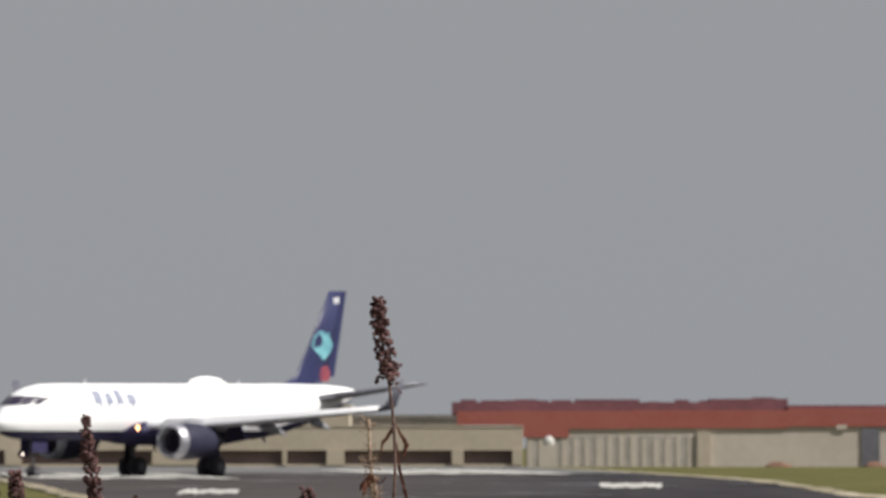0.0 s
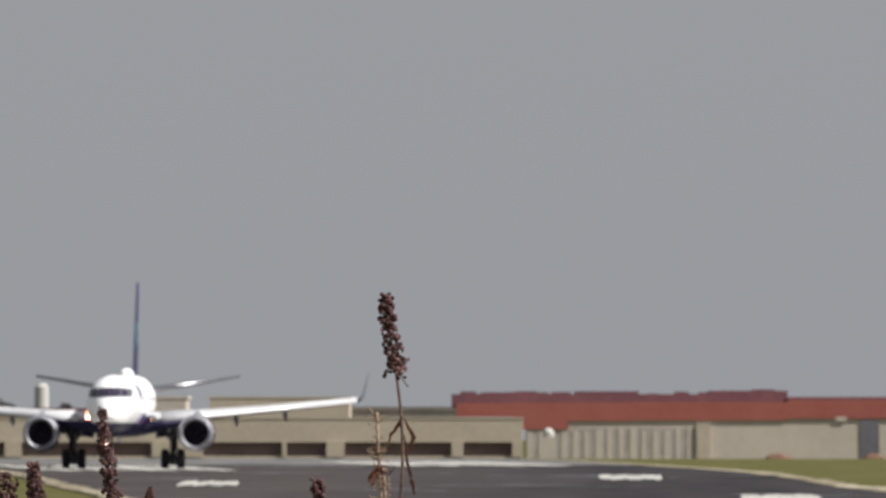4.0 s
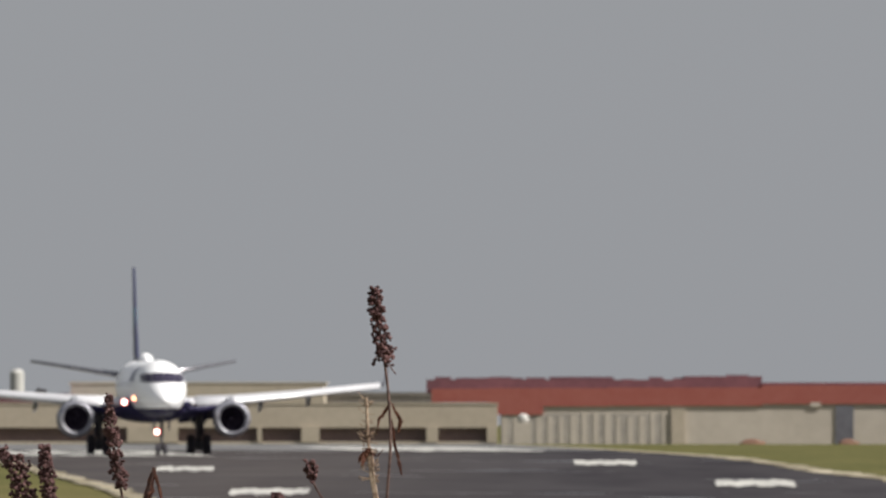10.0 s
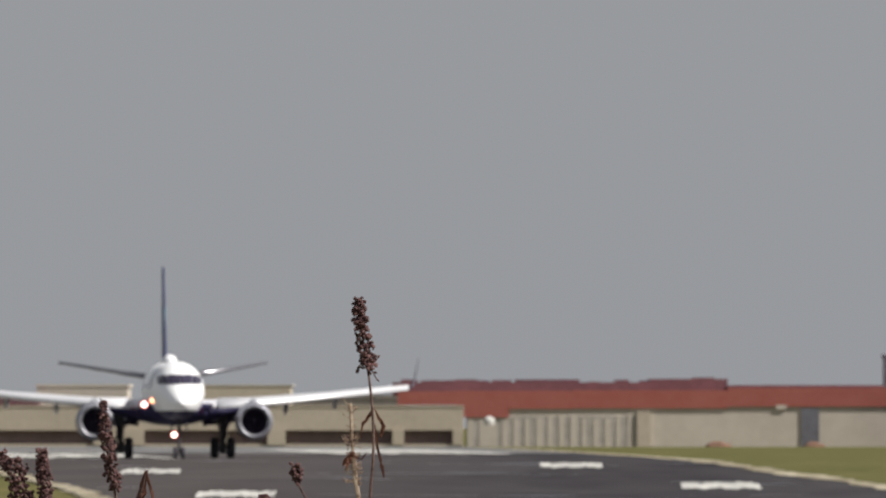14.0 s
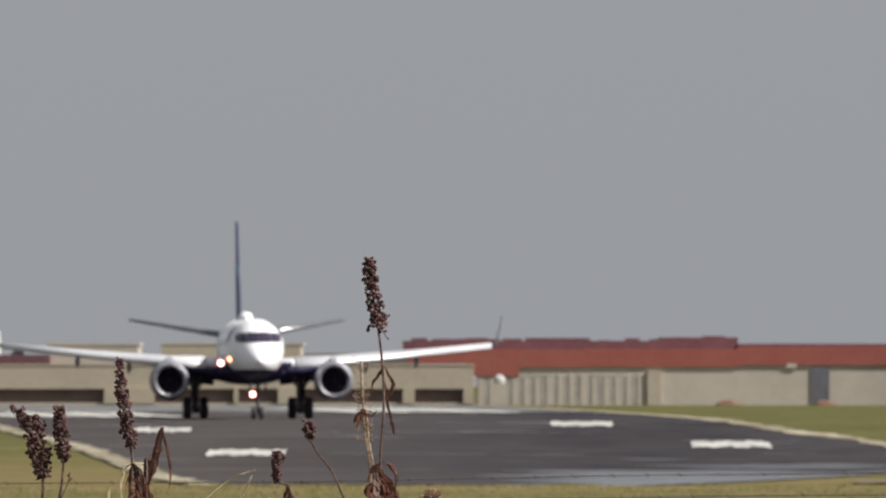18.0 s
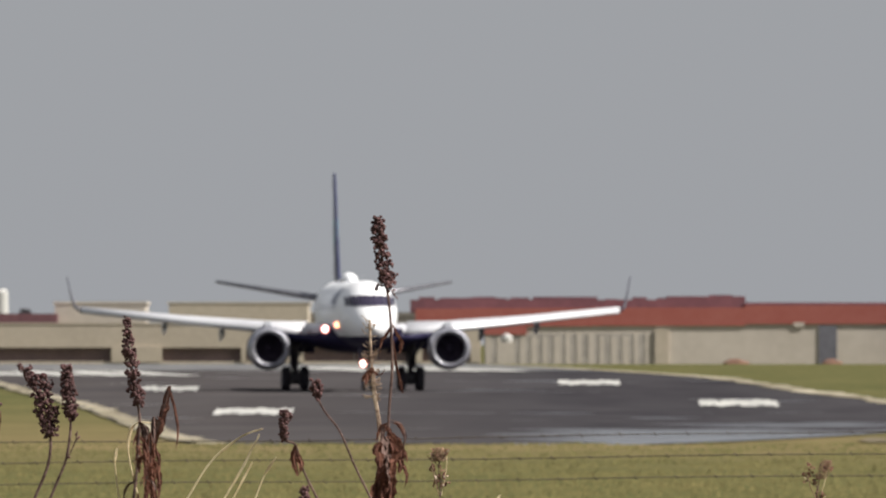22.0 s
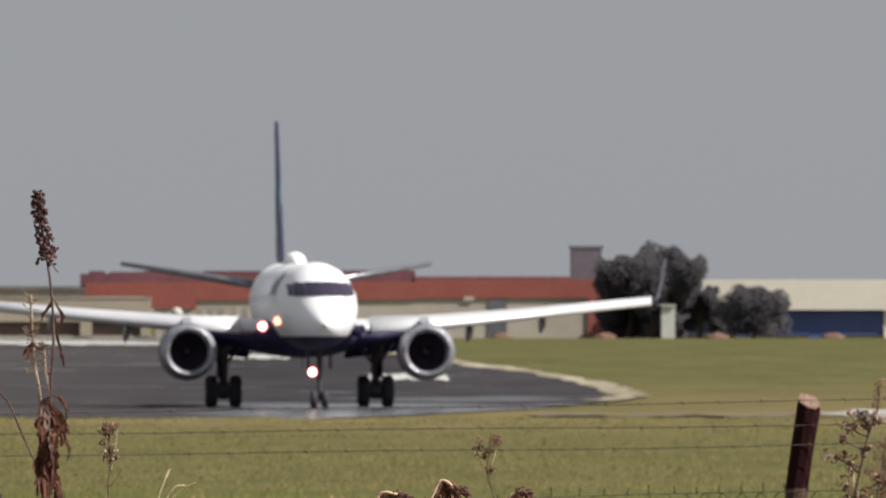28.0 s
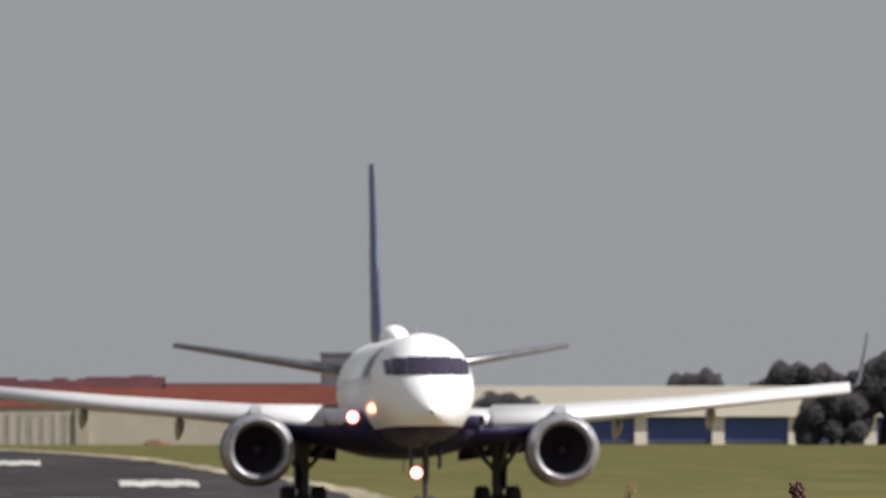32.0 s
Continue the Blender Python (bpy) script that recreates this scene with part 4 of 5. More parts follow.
glow(1.8, 5.95, 3.2, 0.21, "lit landing light in the wing root", LAMPCORE, 0, 0.3)
glow(1.5, 11.5, 3.42, 0.17, "lit amber light on the hull side", AMBER)
glow(0.3, 14.15, 1.42, 0.2, "lit taxi light on the nose gear", LAMPCORE, 0, 0.52)
glow(-1.85, 5.95, 3.02, 0.22, "lit amber turn-off light in the wing root", AMBER, radians(62), 0.36, BELLY)
part("lamp_bracket", boxes((-0.02, 0.36, 13.9, 14.1, 1.36, 1.46)), STEEL, airliner)

# fin and rudder
fin_st = ((5.45, -9.9, 6.3, 0.22), (5.75, -11.3, 5.0, 0.3), (6.15, -12.4, 4.0, 0.32), (8.4, -14.0, 2.95, 0.26), (11.42, -15.9, 1.75, 0.16))


def fin_half(f, th):
    return th * 0.5 * min(1.0, (max(f, 0) / 0.25) ** 0.5) * (1 - max(0.0, (f - 0.35) / 0.65) * 0.95)


def fin_ring(z, le, ch, th, fs):
    one = [(fin_half(f, th), le - ch * f, z) for f in fs]
    return one + [(-x, y, zz) for x, y, zz in one[::-1] if x > 0.0001]


def fin_skin(y, z):
    zs = [a[0] for a in fin_st]
    le, ch, th = (float(np.interp(z, zs, [a[i] for a in fin_st])) for i in (1, 2, 3))
    return fin_half((le - y) / ch, th)


part("fin", loft([fin_ring(z, le, ch, th, (0, 0.03, 0.1, 0.2, 0.35, 0.55, 0.76)) for z, le, ch, th in fin_st]), NAVY, airliner, "dark navy tail fin", True)
part("rudder", loft([fin_ring(z, le, ch, th, (0.765, 0.88, 1.0)) for z, le, ch, th in fin_st[2:]]), NAVY, airliner, "dark navy rudder")


def fin_patch(points, mat, name, label):
    for s in (-1, 1):
        a = [(s * (fin_skin(y, z) + 0.012), y, z) for y, z in points]
        b = [(s * (fin_skin(y, z) - 0.02), y, z) for y, z in points]
        bm = loft([a, b], False)
        yc, zc = sum(q[0] for q in points) / len(points), sum(q[1] for q in points) / len(points)
        mid = bm.verts.new((s * (fin_skin(yc, zc) + 0.014), yc, zc))
        bm.verts.ensure_lookup_table()
        for i in range(len(points)):
            bm.faces.new((bm.verts[i], bm.verts[(i + 1) % len(points)], mid))
        part(name, bm, mat, airliner, label)


fin_patch(((-14.65, 8.9), (-14.3, 8.6), (-14.05, 8.1), (-14.35, 7.7), (-14.75, 7.5), (-15.15, 7.15), (-15.5, 7.3), (-15.85, 7.6), (-16.2, 8.1), (-15.95, 8.45), (-15.75, 8.9), (-15.35, 8.75), (-15.1, 9.0)), TURQ, "tail_emblem", "turquoise patch on the tail")
fin_patch(((-14.95, 6.75), (-15.65, 6.85), (-15.95, 6.4), (-15.85, 5.9), (-15.1, 5.85), (-14.8, 6.2)), REDPAINT, "tail_emblem", "red patch on the tail")
fin_patch(((-16.2, 11.0), (-16.8, 11.05), (-16.9, 10.7), (-16.3, 10.6)), GREYPAINT, "tail_emblem", "small pale patch near the fin tip")

# ---- foreground fence ----
FENCE = 135.0


def fence_p(u, v):
    """A point on the fence from its bearing right of the dome and below eye level."""
    return Vector((u * FENCE / FAR, FENCE, 1.684 - v * FENCE / FAR))


fence = thing("fence", pose(0, 0, 0), "barbed wire and chain-link fence on tarred wooden posts", "fence")
gz = ground_z(FENCE)
for px, lean in ((3.36, 0.17), (-3.62, -0.06), (10.35, 0.05)):
    rng = random.Random(int(px * 10))
    rings = []
    for f in (0, 0.3, 0.68, 0.72, 0.84, 0.965, 1.0):
        z = gz - 0.2 + (1.18 - gz + 0.2) * f
        r = 0.062 if f < 0.7 else 0.066
        r *= 0.93 if f == 1.0 else 1
        rings.append([(px - lean * min(1 - f, 0.3) * 1.35 + r * math.cos(t) * (1 + 0.1 * rng.uniform(-1, 1)), FENCE + 0.1 + r * math.sin(t), z + (0.032 * math.sin(t) - 0.016 * math.cos(t) + rng.uniform(-0.006, 0.006) if f == 1 else 0)) for t in (2 * math.pi * k / 9 + 0.3 for k in range(9))])
    post = part("fence_post", loft(rings[3:]), POSTWOOD, fence, "dark tarred wooden post")
    part("post_foot", loft(rings[:4]), OLDWOOD, post, "weathered grey-brown foot of the post")
    cap_ring = [(x, y, z + 0.004) for x, y, z in rings[-1]]
    part("post_top", loft([cap_ring, [(x, y, z + 0.008) for x, y, z in cap_ring]]), CUTWOOD, post, "sawn pale post top")
for v0, v1, v2 in ((186, 173, 161), (222, 214, 203), (260, 252, 236), (345, 337, 318)):
    pts = []
    for i in range(81):
        u = -1400 + i * 60
        f = float(np.interp(u, (-142, 642, 1426), (v0, v1, v2))) + (0 if -142 < u < 1426 else -0.011 * (u - (1426 if u > 0 else -142)))
        sag = 1.5 * math.sin(u * 0.006 + v0)
        pts.append(fence_p(u, f + sag))
    wire = part("barbed_wire", tube(pts, 0.0025, 4), WIRE, fence)
    barbs = bmesh.new()
    rng = random.Random(v0)
    step = 0.13 if v0 == 345 else 0.2
    x = pts[0].x
    while x < pts[-1].x:
        z = float(np.interp(x, [p.x for p in pts], [p.z for p in pts]))
        if v0 == 345:
            big = 1.0 if 1.9 < x < 3.4 else 0.35
            tube(((x, FENCE, z), (x + rng.uniform(-0.01, 0.01), FENCE, z + big * rng.uniform(0.03, 0.055))), 0.0022 + 0.0016 * big, 3, barbs)
        else:
            tube(((x - 0.009, FENCE - 0.01, z + 0.011), (x + 0.009, FENCE + 0.01, z - 0.011)), 0.003, 3, barbs)
        x += step * rng.uniform(0.85, 1.15)
    tagged(part("wire_barbing", barbs, WIRE, wire), kind="stuff")
mesh_top = [(p.x, p.z) for p in pts]
links = bmesh.new()
x = -4.2
while x < 5.6:
    top = float(np.interp(x, [a for a, _ in mesh_top], [b for _, b in mesh_top]))
    drop = top - gz
    for s in (-1, 1):
        for f in (0, 0.25, 0.5, 0.75):
            a, b = (Vector((x + s * drop * 0.9 * g, FENCE + 0.006 * s, top - drop * g)) for g in (f, f + 0.25))
            mid = (a + b) / 2
            tube((a, b), 0.003 if 2.6 < mid.x < 3.3 and mid.z > gz + 0.12 else 0.0008, 3, links)
    x += 0.1
part("chain_link_mesh", links, GREENWIRE, fence, "dark wire mesh below the barbed wire")

# ---- field grass ----


def blades(name, mat, count, seed, y0, y1, h0, h1, label, u0=-1500, u1=2000, power=1.0, width=0.010, lean=0.35, clump=0.0):
    """Many narrow bent blades standing on the ground."""
    rng = random.Random(seed)
    verts, faces = [], []
    made = 0
    cx = cy = 0
    while made < count:
        if clump and made % 14 == 0 or made == 0 or not clump:
            cy = 1 / (1 / y0 + (1 / y1 - 1 / y0) * rng.random())
            cx = rng.uniform(u0, u1) * cy / FAR
        y = cy + rng.gauss(0, clump * 2) if clump else cy
        x = cx + rng.gauss(0, clump) if clump else cx
        h = rng.uniform(h0, h1) * (0.7 + 0.6 * noise.noise((x * 0.8, y * 0.1, 3)))
        w = width * rng.uniform(0.6, 1.5) * max(0.7, y / 200)
        z = ground_z_fast(y)
        dx, dy = rng.gauss(0, lean) * h, abs(rng.gauss(0.3, lean)) * h
        n = len(verts)
        verts += [(x - w, y, z - 0.02), (x + w, y, z - 0.02), (x + dx * 0.4 + w * 0.7, y + dy * 0.4, z + h * 0.6), (x + dx * 0.4 - w * 0.7, y + dy * 0.4, z + h * 0.6), (x + dx, y + dy, z + h * (1 - 0.2 * abs(dx / h)))]
        faces += [(n, n + 1, n + 2, n + 3), (n + 3, n + 2, n + 4)]
        made += 1
    ob = shape(verts, faces, name, mat)
    ob.data.shade_smooth()
    rng = random.Random(seed + 1)
    normals = []
    for _ in range(made):
        nrm = Vector((rng.gauss(0, 0.22), -0.45 + rng.gauss(0, 0.2), 0.9)).normalized()
        normals += [nrm] * 5
    ob.data.normals_split_custom_set_from_vertices(normals)
    return tagged(ob, label, "grass", kind="stuff")


GY = np.arange(0, 1000, 2.0)
GZ = np.array([ground_z(a) for a in GY])


def ground_z_fast(y):
    return float(np.interp(y, GY, GZ))


blades("meadow_grass", BLADE, 95000, 21, 110, 330, 0.03, 0.1, "green meadow grass blades with yellow tips", width=0.011, clump=0.5)
blades("tall_grass", BLADE, 16000, 25, 104, 165, 0.1, 0.27, "taller green grass round the fence", width=0.008, clump=0.3)
blades("tall_grass", DRYBLADE, 3500, 26, 104, 160, 0.12, 0.28, "taller yellowed grass round the fence", width=0.006, clump=0.12)
blades("verge_grass", DRYBLADE, 40000, 24, 330, 735, 0.03, 0.09, "short yellowed grass on the rise before the runway", width=0.012, clump=0.5)
blades("seeding_grass", SEEDSTRAW, 1300, 27, 102, 150, 0.22, 0.5, "thin pale seeding grass stems in the meadow", width=0.0032, lean=0.3)
blades("seeding_grass", GREENSTRAW, 1500, 28, 102, 145, 0.2, 0.42, "thin yellow-green grass stems in the meadow", width=0.0036, lean=0.4)
blades("straw_grass", STRAW, 1500, 23, 112, 300, 0.08, 0.2, "dry straw-coloured grass among the green", width=0.005, clump=0.15)

# ---- weeds in the foreground ----
NEAR = 45.0


def near_p(u, v, dist=NEAR):
    """A point at a distance, from its bearing right of the dome and below it."""
    k = dist / FAR
    return Vector((u * k, dist, 1.7 - (v + 8) * k))


def seeds(axis, r0, r1, count, size, seed, whorls=9):
    """A seed head: small rounded grains round an axis."""
    rng = random.Random(seed)
    ico = bmesh.new()
    bmesh.ops.create_icosphere(ico, subdivisions=1, radius=1)
    iv = [v.co.copy() for v in ico.verts]
    jf = [[v.index for v in f.verts] for f in ico.faces]
    ico.free()
    pts = curve_points(axis, 6)
    verts, faces = [], []
    count, size = int(count * 1.5), size * 0.82
    for _ in range(count):
        f = rng.random()
        f = min(0.999, max(0.0, f + 0.022 * math.sin(2 * math.pi * f * whorls))) * (len(pts) - 1)
        i = min(int(f), len(pts) - 2)
        p = pts[i].lerp(pts[i + 1], f - i)
        t = f / (len(pts) - 1)
        r = (r0 + (r1 - r0) * t) * (0.6 + 0.5 * math.sin(math.pi * min(1, 0.15 + t * 0.85))) * rng.uniform(0.15, 1.15) ** 0.7
        a = rng.uniform(0, 6.283)
        c = p + Vector((r * math.cos(a), r * math.sin(a), rng.gauss(0, size)))
        s = size * (rng.uniform(0.4, 0.8) if rng.random() < 0.35 else rng.uniform(0.75, 1.2))
        q = Euler((rng.uniform(0, 3), rng.uniform(0, 3), rng.uniform(0, 3))).to_matrix()
        n = len(verts)
        verts += [c + q @ Vector((v.x * s, v.y * s * 0.8, v.z * s * 1.3)) for v in iv]
        faces += [tuple(n + j for j in g) for g in jf]
    return verts, faces


def leaf(points, width, seed, bm=None):
    """A withered, curled leaf along points."""
    rng = random.Random(seed)
    pts = curve_points(points, 5)
    bm = bm or bmesh.new()
    rows = []
    turn = rng.uniform(-1.2, 0.6)
    for i, p in enumerate(pts):
        t = i / (len(pts) - 1)
        w = width * (0.15 + math.sin(math.pi * (0.08 + 0.9 * t)) ** 0.7) * rng.uniform(0.9, 1.1)
        a = turn + 1.6 * t
        d = Vector((math.cos(a), math.sin(a), 0.1 * rng.uniform(-1, 1)))
        crumple = Vector((0, rng.uniform(-0.9, 0.2) * w, rng.uniform(-0.2, 0.2) * w))
        rows.append([p - d * w * rng.uniform(0.6, 1.1), p - d * w * 0.4 - crumple * 0.8, p + crumple, p + d * w * 0.5 - crumple * 0.6, p + d * w * rng.uniform(0.6, 1.1)])
    return loft(rows, False, False, bm)


def shreds(u, v0, v1, count, spread, width, seed):
    """Many narrow shrivelled leaves hanging round a stem, as rows for weed()."""
    rng = random.Random(seed)
    out = []
    for _ in range(count):
        a = rng.uniform(v0, v1 - 40)
        x = u + rng.uniform(-0.3, 0.3) * spread
        ln = rng.uniform(30, 80)
        s = rng.uniform(-1, 1) * spread
        out.append((((x, a), (x + s * 0.7, a + ln * 0.2), (x + s, a + ln * 0.6), (x + s * rng.uniform(0.5, 1.2), a + ln)), width * rng.uniform(0.5, 1.2)))
    return tuple(out)


def broad(u, v0, spread, count, seed):
    """Long, broad leaves that hang close to a stem, as rows for weed()."""
    rng = random.Random(seed)
    out = []
    for i in range(count):
        x, a, ln = u + rng.uniform(-0.8, 0.8) * spread * 0.6, v0 + rng.uniform(0, 70), rng.uniform(70, 130)
        lean = rng.uniform(-0.4, 0.4) * spread
        out.append((((u + 0.2 * (x - u), a), (x, a + ln * 0.25), (x + lean * 0.5, a + ln * 0.65), (x + lean, a + ln)), rng.uniform(0.008, 0.014)))
    return tuple(out)


def down(end):
    """Even steps from a stem's last point to the ground below it."""
    steps = max(2, int(end.z / 0.07))
    return [Vector((end.x, end.y, end.z + (-0.03 - end.z) * i / steps)) for i in range(1, steps + 1)]


def weed(label, stem_pts, head=None, radius=0.0022, mat=None, leaves=(), grains=170, size=0.0042, dist=NEAR, seed=1, spread=(0.017, 0.008), seedmat=None, twigs=()):
    """A dry weed: stem down to the ground, a seed head and withered leaves. Points as (u, v)."""
    foot = near_p(*stem_pts[-1], dist)
    gz0 = ground_z_fast(dist)
    w = thing("weed", pose(foot.x, dist, gz0), label, "weed", "dry weeds")
    back = Vector((-foot.x, -dist, -gz0))

    def loc(u, v, off=0.0):
        p = near_p(u, v, dist) + back
        return Vector((p.x, p.y + off, p.z))
    pts = [loc(*p) for p in stem_pts]
    end = pts[-1]
    if end.z > 0.05:
        pts += down(end)
    line = curve_points(pts, 5)
    n = len(line)
    part("stem", tube(line, [radius * (0.85 + 0.9 * i / n) for i in range(n)], 6), mat or STEM, w)
    if head:
        v, f = seeds([loc(*p) for p in head], spread[0], spread[1], grains, size, seed)
        shape(v, f, "seed_head", seedmat or SEED, w)
    for i, (lp, width) in enumerate(leaves):
        part("leaf", leaf([loc(*p, off=-0.01 * i) for p in lp], width, seed * 10 + i), DRYLEAF if i % 4 != 3 else STEM, w, "withered brown leaf" if i == 0 else "")
    for i, (tp, gn) in enumerate(twigs):
        q = [loc(*p) for p in tp]
        tw = part("twig", tube(curve_points(q, 4), radius * (0.27 if mat is WISP else 0.3 if mat is FEATHERSTEM else 0.45), 5), mat or STEM, w)
        if gn:
            v, f = seeds(q[max(0, len(q) - 3):], 0.008 * dist / NEAR, 0.004 * dist / NEAR, gn, size * 0.8, seed * 7 + i)
            tagged(shape(v, f, "flower_tip", seedmat or SEED, tw), kind="stuff")
    return w


tall_weed = weed("tall dry weed with a dense maroon-brown seed head", ((-232, -200), (-222, -130), (-214, -80), (-207, -16), (-205, 60), (-211, 150), (-216, 330)),
     ((-231, -206), (-229, -175), (-222, -140), (-216, -108), (-212, -88)), 0.0024, grains=230, seed=3, spread=(0.010, 0.017), size=0.0044,
     leaves=((((-205, -16), (-216, 2), (-224, 12), (-226, 34)), 0.004), (((-204, -18), (-194, 2), (-188, 14), (-192, 34)), 0.004),
      (((-202, 10), (-198, 50), (-190, 84), (-186, 104)), 0.003), (((-208, 150), (-190, 158), (-182, 180), (-186, 210)), 0.005),
      (((-206, 155), (-192, 160), (-184, 180)), 0.005)) + shreds(-212, 150, 330, 16, 30, 0.0055, 71) + shreds(-214, 170, 345, 18, 22, 0.0085, 74) + broad(-213, 172, 30, 9, 77),
     twigs=((((-214, -92), (-208, -82), (-203, -74), (-198, -66)), 3), (((-216, -100), (-224, -92), (-230, -86), (-232, -80)), 5), (((-213, -95), (-204, -100), (-198, -104)), 4)))


def wisps(u, v0, v1, count, reach, seed, grains):
    """Short upturned twigs with florets on both sides of a stem, as rows for weed()."""
    rng = random.Random(seed)
    out = []
    for _ in range(count):
        v = rng.uniform(v0, v1)
        s = rng.choice((-1, 1)) * rng.uniform(0.4, 1) * reach
        rise = rng.uniform(-0.3, 1.0) * reach
        x = u + (v - v0) * 0.05
        out.append((((x, v), (x + s * 0.6, v - rise * 0.3), (x + s, v - rise)), rng.randint(*grains)))
    return tuple(out)


pale_weed = weed("thin pale dry weed with wispy florets", ((-245, -26), (-242, 40), (-238, 100), (-228, 170), (-222, 330)), None, 0.0027, WISP, seed=4, size=0.0017, seedmat=TUFT,
     twigs=wisps(-246, -24, 40, 16, 14, 41, (0, 4)) + wisps(-243, 30, 110, 28, 19, 42, (0, 7)),
     leaves=((((-240, 62), (-250, 70), (-258, 84)), 0.006), (((-241, 58), (-247, 72), (-252, 88)), 0.006), (((-238, 64), (-228, 72), (-216, 60)), 0.004)))
weed("second thin pale stem beside the tall weed", ((-236, 60), (-232, 110), (-222, 180), (-214, 330)), None, 0.0026, WISP, seed=14, size=0.002, seedmat=TUFT,
     twigs=wisps(-236, 60, 120, 12, 12, 43, (0, 6)))
weed("dry weed with a long knotty brown seed head", ((-674, -20), (-668, 40), (-660, 90), (-652, 130), (-650, 160), (-655, 240), (-664, 330)),
     ((-673, -27), (-671, 10), (-665, 50), (-657, 90), (-651, 125)), 0.0025, grains=220, seed=5, spread=(0.007, 0.015),
     twigs=((((-660, 90), (-668, 96), (-674, 100)), 8), (((-656, 100), (-648, 104), (-642, 100)), 8)),
     leaves=shreds(-648, 145, 330, 14, 24, 0.0055, 72))
weed("dry folded stalk with hanging brown leaves", ((-597, 92), (-604, 120), (-616, 160), (-630, 210), (-645, 330)), None, 0.0026, seed=6,
     leaves=((((-597, 90), (-606, 130), (-616, 170), (-632, 215)), 0.008), (((-598, 94), (-588, 130), (-582, 170), (-586, 205)), 0.003)) + shreds(-622, 130, 330, 10, 14, 0.005, 73) + shreds(-630, 165, 340, 9, 10, 0.0065, 75))
weed("branched dry weed with a broad brown seed head", ((-860, 56), (-838, 90), (-818, 130), (-808, 180), (-812, 230), (-836, 290), (-850, 330)), ((-828, 70), (-822, 110), (-814, 150), (-808, 180)), 0.0026, grains=240, seed=7, spread=(0.014, 0.02),
     twigs=((((-838, 90), (-850, 70), (-864, 52)), 46), (((-845, 84), (-848, 66), (-843, 56)), 30), (((-826, 120), (-812, 96), (-806, 86)), 26), (((-815, 150), (-800, 140), (-796, 128)), 24)))
weed("slim dry weed with a knotty brown seed head", ((-779, 60), (-776, 120), (-772, 160), (-780, 220), (-800, 270), (-822, 330)), ((-780, 54), (-777, 90), (-774, 120), (-772, 145)), 0.0024, grains=210, seed=8, spread=(0.010, 0.014),
     twigs=((((-778, 220), (-764, 190), (-760, 170)), 4),))
weed("bent dry weed with a small maroon seed head", ((-336, 80), (-335, 108), (-322, 136), (-296, 170), (-270, 230), (-225, 330)), ((-338, 84), (-336, 96), (-335, 112)), 0.0019, grains=70, seed=9, spread=(0.010, 0.008))
weed("dry weed with a hanging dark seed head", ((-393, 136), (-393, 184), (-374, 195), (-360, 240), (-335, 290), (-310, 335)), ((-392, 138), (-394, 160), (-394, 184)), 0.002, grains=100, seed=10, spread=(0.011, 0.007),
     leaves=((((-374, 195), (-378, 220), (-370, 250)), 0.006), (((-372, 205), (-364, 230), (-366, 246)), 0.007)))
weed("low dry weed with a dark seed spike", ((-356, 275), (-352, 300), (-350, 340)), ((-358, 272), (-356, 300), (-352, 330)), 0.002, grains=110, seed=12, spread=(0.008, 0.013))
weed("short dry weed with a brown head", ((-905, 150), (-912, 200), (-925, 240), (-940, 330)), ((-902, 120), (-908, 150)), 0.002, grains=40, seed=13, spread=(0.007, 0.007),
     leaves=((((-912, 200), (-900, 160), (-896, 135)), 0.005),))


weed("bent dry weed with a dark knotted seed head", ((1541, 128), (1546, 170), (1562, 215), (1580, 300), (1590, 340)), ((1538, 122), (1541, 140), (1545, 160)), 0.0022, grains=120, seed=15, spread=(0.012, 0.01),
     leaves=((((1560, 205), (1550, 215), (1546, 230)), 0.005),))


def straw_stalk(label, pts, dist=NEAR, width=0.0062, seed=1):
    foot = near_p(*pts[-1], dist)
    gz0 = ground_z_fast(dist)
    s = thing("grass_stalk", pose(foot.x, dist, gz0), label, "grass", "dry grass stalks")
    back = Vector((-foot.x, -dist, -gz0))
    q = [near_p(*p, dist) + back for p in pts]
    top_n = len(q)
    q += down(q[-1])
    part("stalk", tube(curve_points(q, 6), [width * (0.2 + 0.35 * i / (6 * (len(q) - 1))) for i in range(6 * (len(q) - 1) + 1)], 5), STALK, s)
    half = q[:max(2, top_n // 2 + 1)]
    part("blade", leaf([p + Vector((0, -0.004, 0)) for p in half], width * 0.42, seed), STALK, s, "pale dry blade")
    return s


for i, pts in enumerate((((-432, 166), (-470, 180), (-520, 220), (-560, 280), (-590, 340)), ((-438, 176), (-465, 230), (-500, 290), (-530, 340)), ((-408, 216), (-430, 250), (-460, 340)), ((-12, 283), (-22, 305), (-34, 345)),
                         ((-618, 156), (-660, 160), (-670, 210), (-640, 340)), ((-690, 200), (-694, 230), (-680, 340)), ((15, 312), (-4, 316), (-22, 350)), ((-450, 225), (-490, 300), (-510, 340)))):
    straw_stalk("pale arching dry grass stalk", pts, seed=30 + i)


